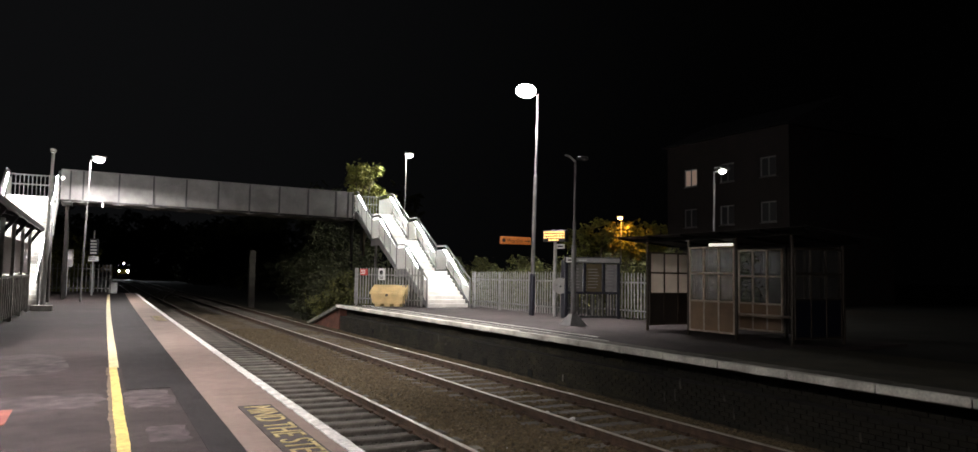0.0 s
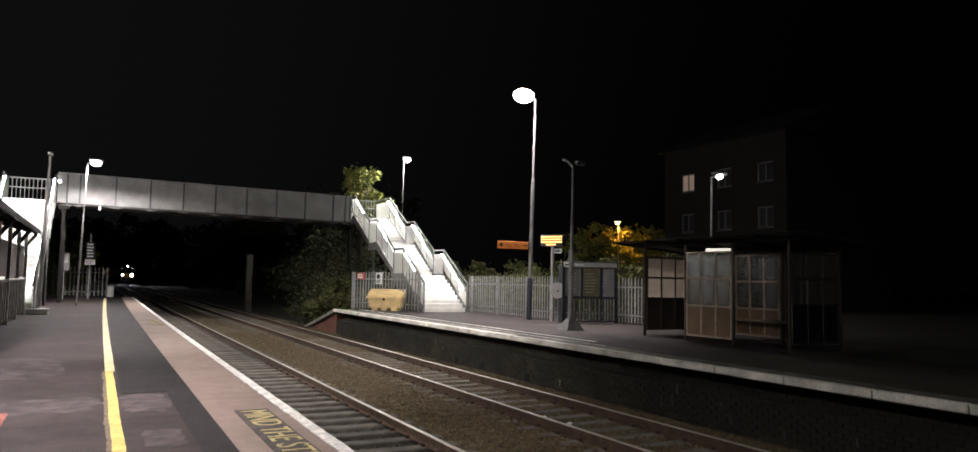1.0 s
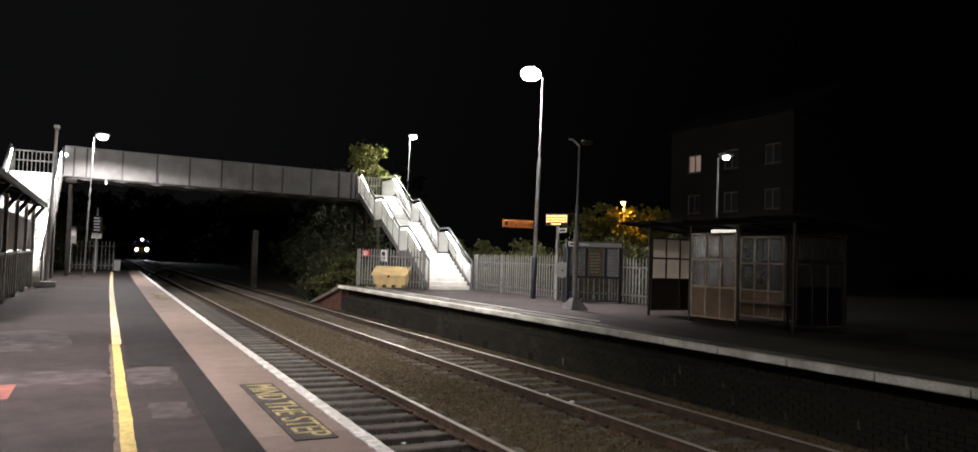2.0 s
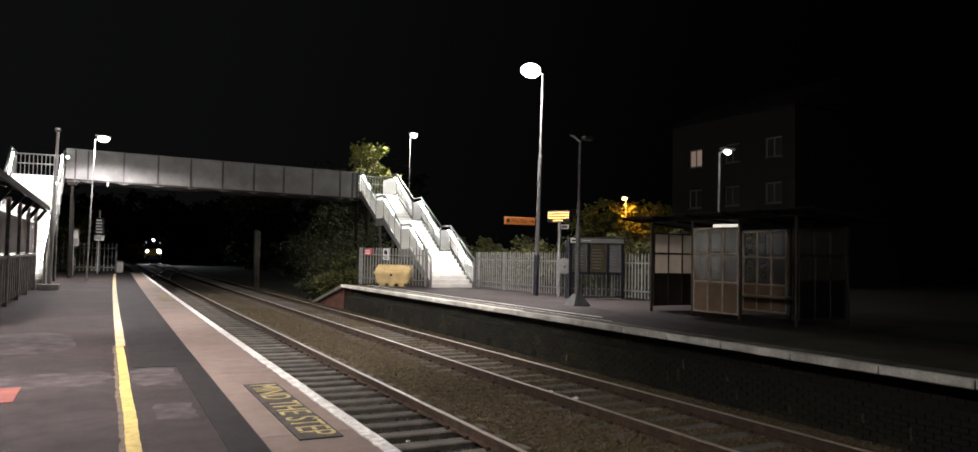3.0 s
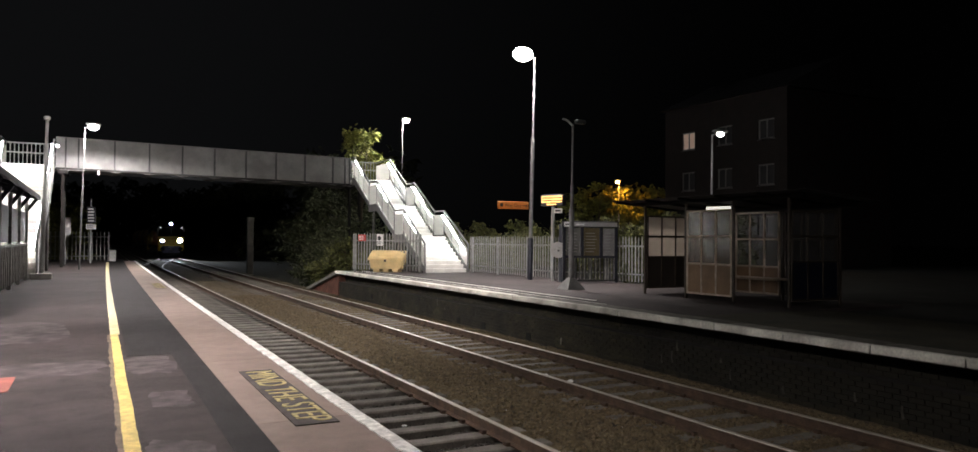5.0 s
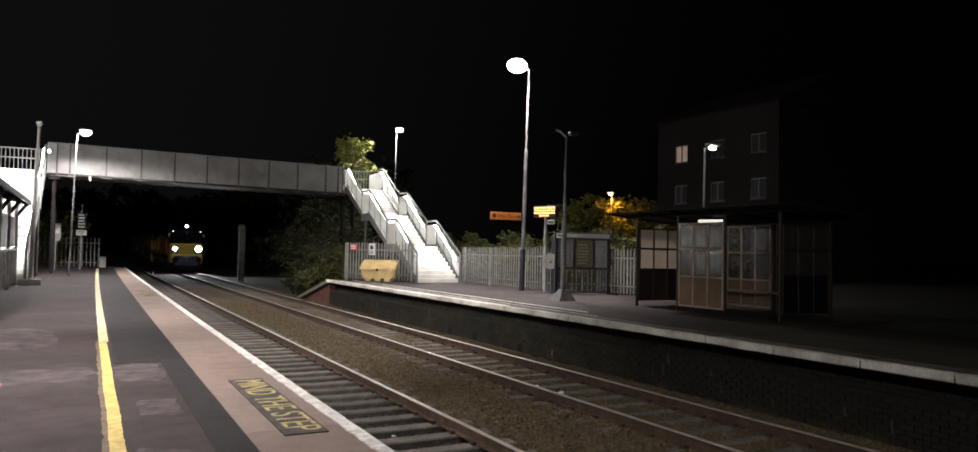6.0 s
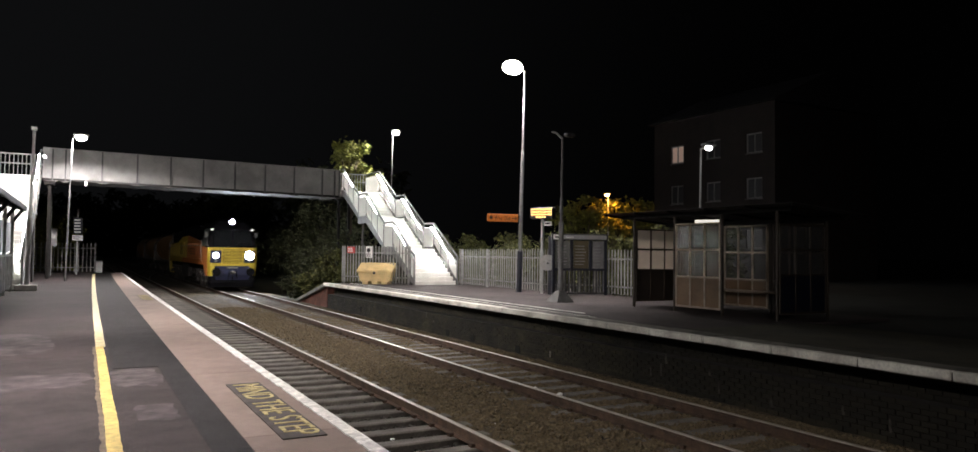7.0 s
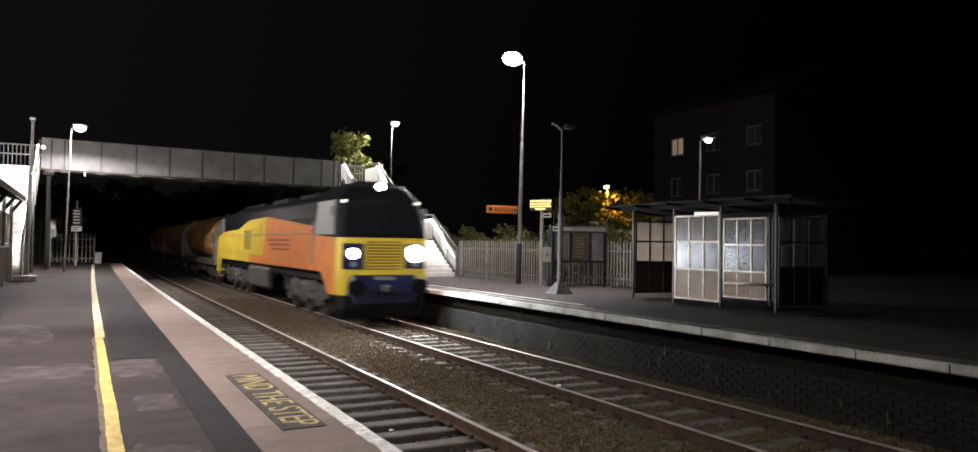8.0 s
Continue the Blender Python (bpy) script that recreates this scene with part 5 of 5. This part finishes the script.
def locomotive():
    """Local y runs back from the nose, z up from the rail."""
    lo = thing("locomotive", (0, 0, 0), "yellow, orange and black diesel freight locomotive with bright headlights", "locomotive")
    bm = B()
    slab_loft(bm, [(.82, 1.3, .12), (1.36, 1.32, .03), (2.42, 1.33, .05)], .42)
    part("nose", bm, LOCO_YELLOW, lo, "bright yellow cab front")
    bm = B()
    prism(bm, [(.42, .82), (1.0, .82), (1.9, 1.5), (2.85, 1.5), (2.85, 2.52), (.42, 2.42)], "x", -1.33, 1.33)
    part("cab_lower_side", bm, LOCO_ORANGE, lo, "orange cab side")
    bm = B()
    slab_loft(bm, [(2.42, 1.325, .055), (3.0, 1.28, .22), (3.52, 1.18, .38), (3.88, .84, .55), (4.06, .48, .75)], 2.85)
    part("cab_upper", bm, LOCO_BLACK, lo, "black cab top")
    # windscreen panes, leaning back
    for s in (-1, 1):
        bm = B()
        q = [bm.verts.new(p) for p in ((s * .06, .055 + .035 - .016, 2.5), (s * 1.08, .055 + .035 - .016, 2.5), (s * 1.0, .335 - .016, 3.4), (s * .06, .335 - .016, 3.4))]
        bm.faces.new(q if s > 0 else q[::-1])
        e = bmesh.ops.extrude_face_region(bm, geom=bm.faces[:])
        bmesh.ops.translate(bm, vec=(0, -.015, .006), verts=[v for v in e["geom"] if isinstance(v, bmesh.types.BMVert)])
        bmesh.ops.recalc_face_normals(bm, faces=bm.faces[:])
        part("windscreen", bm, LOCO_GLASS, lo, "dark windscreen glass")
        bm = B()
        bar(bm, (s * .15, .04, 2.5), (s * .62, .22, 3.0), .02, .02)
        part("wiper", bm, LOCO_BLACK, lo)
        # cab side window and door
        x = s * 1.33
        bm = B()
        box(bm, x - .04, x + .02, .5, 2.45, 2.5, 3.5, bevel=.015)
        for v in bm.verts:
            v.co.x -= s * (max(0, v.co.z - 2.42) * .135)
            v.co.y += max(0, 1 - (v.co.y - .5) / .3) * (v.co.z - 2.5) * .28
        sw = part("side_window", bm, mat("side_window_frame", (0.2, 0.21, 0.19), 0.35, 0.1, vary=0.15), lo, "pale framed cab side window")
        # pale panes: the side glass's reflection is put into the colour
        for y0, y1 in ((.85, 1.5), (1.6, 2.32)):
            bm = B()
            box(bm, x, x + s * .03, y0, y1, 2.62, 3.38)
            for v in bm.verts:
                v.co.x -= s * (max(0, v.co.z - 2.42) * .135)
            part("side_pane", bm, mat("painted_reflection_glass", (0.13, 0.145, 0.13), 0.12, vary=0.2, bump=0), sw)
        bm = B()
        bar(bm, (s * 1.36, 2.55, 1.6), (s * 1.36, 2.55, 2.9), .03, .03)
        part("grab_rail", bm, GALV, lo)
        bm = B()
        box(bm, s * 1.3, s * 1.44, .45, .5, 3.0, 3.3)
        part("mirror", bm, GALV, lo)
        # headlight cluster
        bm = B()
        box(bm, s * .92 - .3, s * .92 + .3, -.0235, .06, 1.55, 2.26, bevel=.02)
        hc = part("headlight_box", bm, LOCO_NAVY, lo)
        bm = B()
        bmesh.ops.create_circle(bm, cap_ends=True, segments=20, radius=.23 if s > 0 else .14, matrix=pose(s * .92, -.024, 1.98, 90, 0, 0))
        part("headlamp", bm, HEADLIGHT if s > 0 else HEADLIGHT_DIM, hc, "glowing white headlamp")
        bm = B()
        tube(bm, (s * .92, -.04, 1.68), (s * .92, -.02, 1.68), .08, .08, 16)
        part("marker_lamp", bm, GALV, hc)
        bm = B()
        box(bm, s * 1.1 - .06, s * 1.1 + .06, .28, .36, 3.4, 3.48, bevel=.01)
        part("corner_lamp", bm, glow("corner_marker", (1.0, .97, .9), 1.2), lo, "small lit marker lamp")
        # buffer
        bm = B()
        tube(bm, (s * .927, -.35, 1.05), (s * .927, .12, 1.05), .1, .12, 14)
        tube(bm, (s * .927, -.4, 1.05), (s * .927, -.34, 1.05), .24, .24, 20)
        part("buffer", bm, LOCO_BLACK, lo)
    bm = B()
    tube(bm, (0, .4, 3.9), (0, .75, 3.9), .16, .16, 18)
    part("top_lamp_hood", bm, LOCO_BLACK, lo)
    bm = B()
    bmesh.ops.create_circle(bm, cap_ends=True, segments=18, radius=.11, matrix=pose(0, .395, 3.9, 90, 0, 0))
    part("top_lamp", bm, HEADLIGHT_DIM, lo, "glowing high headlamp")
    for i in range(9):
        bm = B()
        z = 1.56 + i * .085
        box(bm, -.5, .5, -.012, .035, z, z + .045, bevel=.008)
        part("grille_rib", bm, LOCO_YELLOW, lo)
    bm = B()
    box(bm, -.52, .52, .018, .03, 1.53, 2.32)
    part("grille_back", bm, mat("grille_shadow", (0.2, 0.14, 0.02), 0.6), lo)
    # dark lower front with the plough
    bm = B()
    slab_loft(bm, [(.5, 1.02, .0), (.86, 1.05, -.05), (1.38, 1.0, -.03)], .5)
    part("buffer_beam", bm, LOCO_NAVY, lo, "navy lower front")
    bm = B()
    slab_loft(bm, [(.18, 1.2, .1), (.45, 1.27, -.02), (.8, 1.27, .0)], .45)
    part("snow_plough", bm, LOCO_BLACK, lo)
    bm = B()
    box(bm, -.3, .3, -.062, -.04, 1.24, 1.34)
    part("plate", bm, GREY_INK, lo)
    for x in (-.18, 0, .18):
        bm = B()
        tube(bm, (x, -.1, 1.1), (x * 1.3, -.12, .6), .025, .025, 8)
        part("hose", bm, LOCO_BLACK, lo)
    bm = B()
    box(bm, -.1, .1, -.4, .05, .92, 1.1, bevel=.03)
    part("coupler", bm, BOGIE, lo)
    # hood
    bm = B()
    prism(bm, [(-1.24, 1.5), (1.24, 1.5), (1.24, 3.05), (1.0, 3.55), (.6, 3.8), (-.6, 3.8), (-1.0, 3.55), (-1.24, 3.05)], "y", 2.85, 18.9)
    part("hood", bm, LOCO_BLACK, lo, "black upper engine hood")
    for i, (y0, y1, z1) in enumerate(((4.2, 6.6, 3.9), (8.2, 10.8, 3.92), (12.5, 16.8, 3.9))):
        bm = B()
        box(bm, -.75, .75, y0, y1, 3.72, z1, bevel=.04)
        part("roof_vent", bm, LOCO_BLACK, lo)
    for s in (-1, 1):
        lo_, hi_ = (s * 1.235, s * 1.33) if s > 0 else (-1.33, -1.235)
        bm = B()
        prism(bm, [(2.85, 1.75), (9.9, 1.75), (9.2, 3.22), (2.85, 2.78)], "x", lo_, hi_)
        part("orange_side", bm, LOCO_ORANGE, lo, "orange hood side")
        bm = B()
        prism(bm, [(9.91, 1.75), (20.9, 1.75), (20.9, 2.3), (20.7, 2.48), (19.2, 2.72), (15.0, 2.8), (12.6, 3.16), (9.21, 3.22)], "x", lo_, hi_)
        part("yellow_side", bm, LOCO_YELLOW, lo, "yellow hood side")
        bm = B()
        prism(bm, [(1.9, 1.42), (12.4, 1.42), (12.4, 1.74), (2.85, 1.74), (1.9, 1.52)], "x", lo_, s * 1.345 if s > 0 else hi_) if s > 0 else prism(bm, [(1.9, 1.42), (12.4, 1.42), (12.4, 1.74), (2.85, 1.74), (1.9, 1.52)], "x", -1.345, -1.235)
        part("orange_sill", bm, LOCO_ORANGE, lo)
        bm = B()
        prism(bm, [(12.41, 1.42), (20.0, 1.42), (20.3, .75), (20.9, .75), (20.9, 1.74), (12.41, 1.74)], "x", min(s * 1.235, s * 1.345), max(s * 1.235, s * 1.345))
        part("yellow_sill", bm, LOCO_YELLOW, lo)
        for k, (y0, y1, z0, z1) in enumerate(((12.3, 13.7, 1.95, 2.75), (15.3, 17.2, 1.95, 2.6), (17.5, 19.2, 1.9, 2.55))):
            bm = B()
            box(bm, s * 1.325, s * 1.338, y0, y1, z0, z1)
            part("door_panel", bm, LOCO_YELLOW if k else mat("loco_grille", (0.3, 0.22, 0.03), 0.6, vary=0.4), lo)
        for k in range(4):
            bm = B()
            y0 = 3.3 + k * 1.55
            box(bm, s * 1.325, s * 1.336, y0, y0 + 1.4, 1.85, 2.5)
            part("door_panel", bm, LOCO_ORANGE, lo)
        # door ribs and catches along the hood
        for k in range(13):
            y0 = 10.3 + k * .82
            bm = B()
            box(bm, s * 1.328, s * 1.348, y0, y0 + .04, 1.8, 3.0 - max(0, y0 - 9.4) * .075 if y0 < 14.8 else 2.62)
            part("door_rib", bm, LOCO_YELLOW, lo)
        for k in range(7):
            bm = B()
            y0 = 3.25 + k * .92
            box(bm, s * 1.328, s * 1.346, y0, y0 + .035, 1.8, 2.7)
            part("door_rib", bm, LOCO_ORANGE, lo)
        bm = B()
        box(bm, s * 1.21, s * 1.245, 19.35, 20.35, 2.75, 3.4, bevel=.02)
        part("rear_side_window", bm, mat("side_window_frame", (0.2, 0.21, 0.19)), lo, "pale framed rear cab window")
        # operator's lettering as plain bars
        for k, (y0, y1, z0, z1) in enumerate(((5.6, 9.0, 2.3, 2.38), (5.6, 8.8, 2.14, 2.22), (5.6, 8.2, 1.98, 2.06))):
            bm = B()
            box(bm, s * 1.335, s * 1.342, y0, y1, z0, z1)
            part("text_bar", bm, mat("dark_orange_ink", (0.28, 0.06, 0.015), 0.5, vary=0.15), lo)
        for k in range(5):
            bm = B()
            y0 = 3.2 + k * 3.7
            tube(bm, (s * 1.36, y0, 2.55 if k else 2.55), (s * 1.36, y0 + 3.2, 2.55), .018, .018, 6)
            tube(bm, (s * 1.36, y0, 2.55), (s * 1.32, y0, 2.5), .014, .014, 6)
            part("side_handrail", bm, GALV, lo)
        bm = B()
        box(bm, s * 1.05, s * 1.3, 9.0, 12.8, .45, 1.3, bevel=.1)
        part("fuel_tank", bm, BOGIE, lo)
        bm = B()
        bar(bm, (s * 1.3, 20.4, .6), (s * 1.3, 20.4, 2.7), .05, .05)
        bar(bm, (s * 1.3, 19.9, 1.5), (s * 1.3, 19.9, 2.6), .04, .04)
        part("rear_handrail", bm, LOCO_YELLOW, lo)
        for k in range(3):
            bm = B()
            box(bm, s * 1.05, s * 1.32, 20.1, 20.45, .5 + k * .32, .54 + k * .32)
            part("step", bm, LOCO_YELLOW, lo)
    bm = B()
    box(bm, -1.2, 1.2, .5, 20.9, 1.15, 1.5)
    part("underframe", bm, LOCO_BLACK, lo)
    bm = B()
    box(bm, -1.22, 1.22, 18.9, 20.7, 1.5, 3.62, bevel=.2)
    part("rear_hood", bm, LOCO_BLACK, lo)
    bm = B()
    tube(bm, (-.7, 20.68, 3.0), (-.7, 20.76, 3.0), .08, .08, 12)
    part("rear_lamp", bm, GALV, lo)
    for y0 in (2.1, 14.2):
        bg = new("bogie")
        bg.parent = lo
        bg.location = (0, y0, 0)
        for s in (-1, 1):
            bm = B()
            prism(bm, [(-.3, .62), (.2, .5), (4.4, .5), (4.9, .62), (4.9, .95), (3.2, 1.05), (1.4, 1.05), (-.3, .95)], "x", min(s * .95, s * 1.1), max(s * .95, s * 1.1))
            part("side_frame", bm, BOGIE, bg)
            for k in range(3):
                bm = B()
                yy = .55 + k * 1.75
                box(bm, s * 1.05 - .12, s * 1.05 + .12, yy - .22, yy + .22, .32, .78, bevel=.05)
                part("axle_box", bm, BOGIE, bg)
                bm = B()
                tube(bm, (s * 1.1, yy + .35, .7), (s * 1.1, yy + .35, 1.1), .11, .11, 10)
                part("spring", bm, BOGIE, bg)
            bm = B()
            tube(bm, (s * 1.16, 1.2, .75), (s * 1.16, 2.4, .95), .05, .05, 8)
            part("damper", bm, BOGIE, bg)
        for k in range(3):
            wheelset(lo, y0 + .55 + k * 1.75, .54)
    return lo


def wagon():
    wg = thing("tank_wagon", (0, 0, 0), "weathered orange powder tank wagon behind the locomotive", "wagon", "tank wagons")
    LEN = 14.5
    bm = B()
    q = bmesh.ops.create_cone(bm, cap_ends=True, segments=28, radius1=1.2, radius2=1.2, depth=LEN - 3.0, matrix=pose(0, LEN / 2, 2.42, 90, 0, 0))
    part("tank", bm, WAGON_ORANGE, wg, "orange tank barrel")
    for y, s in ((1.5, -1), (LEN - 1.5, 1)):
        bm = B()
        bmesh.ops.create_cone(bm, cap_ends=True, segments=28, radius1=1.2, radius2=.72, depth=.5, matrix=pose(0, y + s * .25, 2.42, -90 * s, 0, 0))
        # grey instead of orange: the end's shade is put into the colour
        part("tank_end", bm, WAGON_GREY, wg, "grimy dished tank end, darkened as in shade")
        bm = B()
        box(bm, -1.2, 1.2, y + s * .5 - .04, y + s * .5 + .04, 1.25, 2.1)
        part("end_platform", bm, WAGON_GREY, wg)
        for x in (-1.15, 1.15):
            bm = B()
            bar(bm, (x, y + s * 1.1, 1.2), (x, y + s * 1.1, 2.5), .04, .04)
            bar(bm, (x, y + s * 1.1, 2.5), (x, y + s * .3, 2.9), .04, .04)
            part("handrail", bm, GALV, wg)
    for k in range(4):
        bm = B()
        y = 2.6 + k * 2.4
        bmesh.ops.create_cone(bm, cap_ends=True, segments=28, radius1=1.21, radius2=1.21, depth=.08, matrix=pose(0, y, 2.42, 90, 0, 0))
        part("band", bm, WAGON_ORANGE, wg)
    for y in (2.4, 8.4):
        bm = B()
        tube(bm, (0, y, 3.55), (0, y, 3.82), .3, .28, 16)
        part("hatch", bm, WAGON_GREY, wg)
    bm = B()
    box(bm, -.5, .5, 1.5, LEN - 1.5, 3.6, 3.68)
    part("walkway", bm, WAGON_GREY, wg)
    bm = B()
    for s in (-1, 1):
        box(bm, s * 1.05, s * 1.25, .4, LEN - .4, .98, 1.25)
    box(bm, -1.05, 1.05, .4, .7, .98, 1.25)
    box(bm, -1.05, 1.05, LEN - .7, LEN - .4, .98, 1.25)
    box(bm, -.5, .5, .7, LEN - .7, 1.0, 1.3)
    part("underframe", bm, WAGON_GREY, wg)
    for k in range(4):
        for s in (-1, 1):
            bm = B()
            prism(bm, [(3.0 + k * 1.8, 1.3), (4.4 + k * 1.8, 1.3), (3.9 + k * 1.8, .55), (3.5 + k * 1.8, .55)], "x", min(s * .6, s * 1.0), max(s * .6, s * 1.0))
            part("discharge_cone", bm, WAGON_GREY, wg)
    for y0 in (1.2, LEN - 3.2):
        bg = new("bogie")
        bg.parent = wg
        bg.location = (0, y0, 0)
        for s in (-1, 1):
            bm = B()
            prism(bm, [(-.4, .4), (.3, .35), (1.7, .35), (2.4, .4), (2.3, .65), (1.4, .85), (.6, .85), (-.3, .65)], "x", min(s * .95, s * 1.08), max(s * .95, s * 1.08))
            part("side_frame", bm, BOGIE, bg)
        for k in range(2):
            wheelset(wg, y0 + .1 + k * 1.8, .54)
    for s in (-1, 1):
        for y, d in ((0.0, -1), (LEN, 1)):
            bm = B()
            tube(bm, (s * .927, y - d * .4, 1.06), (s * .927, y, 1.06), .09, .09, 10)
            tube(bm, (s * .927, y - d * .06, 1.06), (s * .927, y, 1.06), .23, .23, 16)
            part("buffer", bm, BOGIE, wg)
    return wg


LOCO = locomotive()
WAGON = wagon()
TRAIN = [(LOCO, 0.0), (WAGON, 22.2)]
for k in (1, 2):
    TRAIN.append((copy_thing(WAGON, Matrix()), 22.2 + 14.9 * k))

bricks()

# ---------------- what moves ----------------
TRACK_X = (R2 + R3) / 2
# seconds and the nose's distance along the line
NOSE = [(0.0, 209.0), (0.5, 197.5), (1.0, 186.0), (1.5, 174.4), (2.0, 162.8), (2.6, 148.8), (3.0, 139.3), (3.5, 127.4), (4.0, 115.6), (4.5, 103.8),
        (5.0, 92.0), (5.5, 80.2), (6.0, 68.4), (6.5, 56.6), (7.0, 44.6), (7.5, 32.4), (8.0, 20.1)]


def line_at(y):
    """Where the far track runs at that distance: straight, then swinging slightly away to one side."""
    k = max(0.0, y - 120.0)
    return TRACK_X - 0.00024 * k * k, math.degrees(math.atan(0.00048 * k))


def nose_at(t):
    for (a, p), (b, q) in zip(NOSE, NOSE[1:]):
        if t <= b:
            return p + (q - p) * (t - a) / (b - a)
    return NOSE[-1][1]


def motions():
    for ob, back in TRAIN:
        rows = []
        for t, y in NOSE:
            x, turn = line_at(y + back)
            rows.append((t, pose(x, y + back, RAIL_Z, 0, 0, turn)))
        walk(ob, rows)
    # wheels roll without slipping
    for ob, back in TRAIN:
        for w in [c for c in ob.children if c.name.startswith("wheelset")]:
            rad = w.location.z
            place = w.location.copy()
            rows = []
            for i in range(241):
                t = i / 30
                turn = math.degrees((nose_at(t) - NOSE[0][1]) / rad)
                rows.append((t, Matrix.Translation(place) @ Matrix.Rotation(-radians(turn), 4, "X")))
            walk(w, rows)


motions()
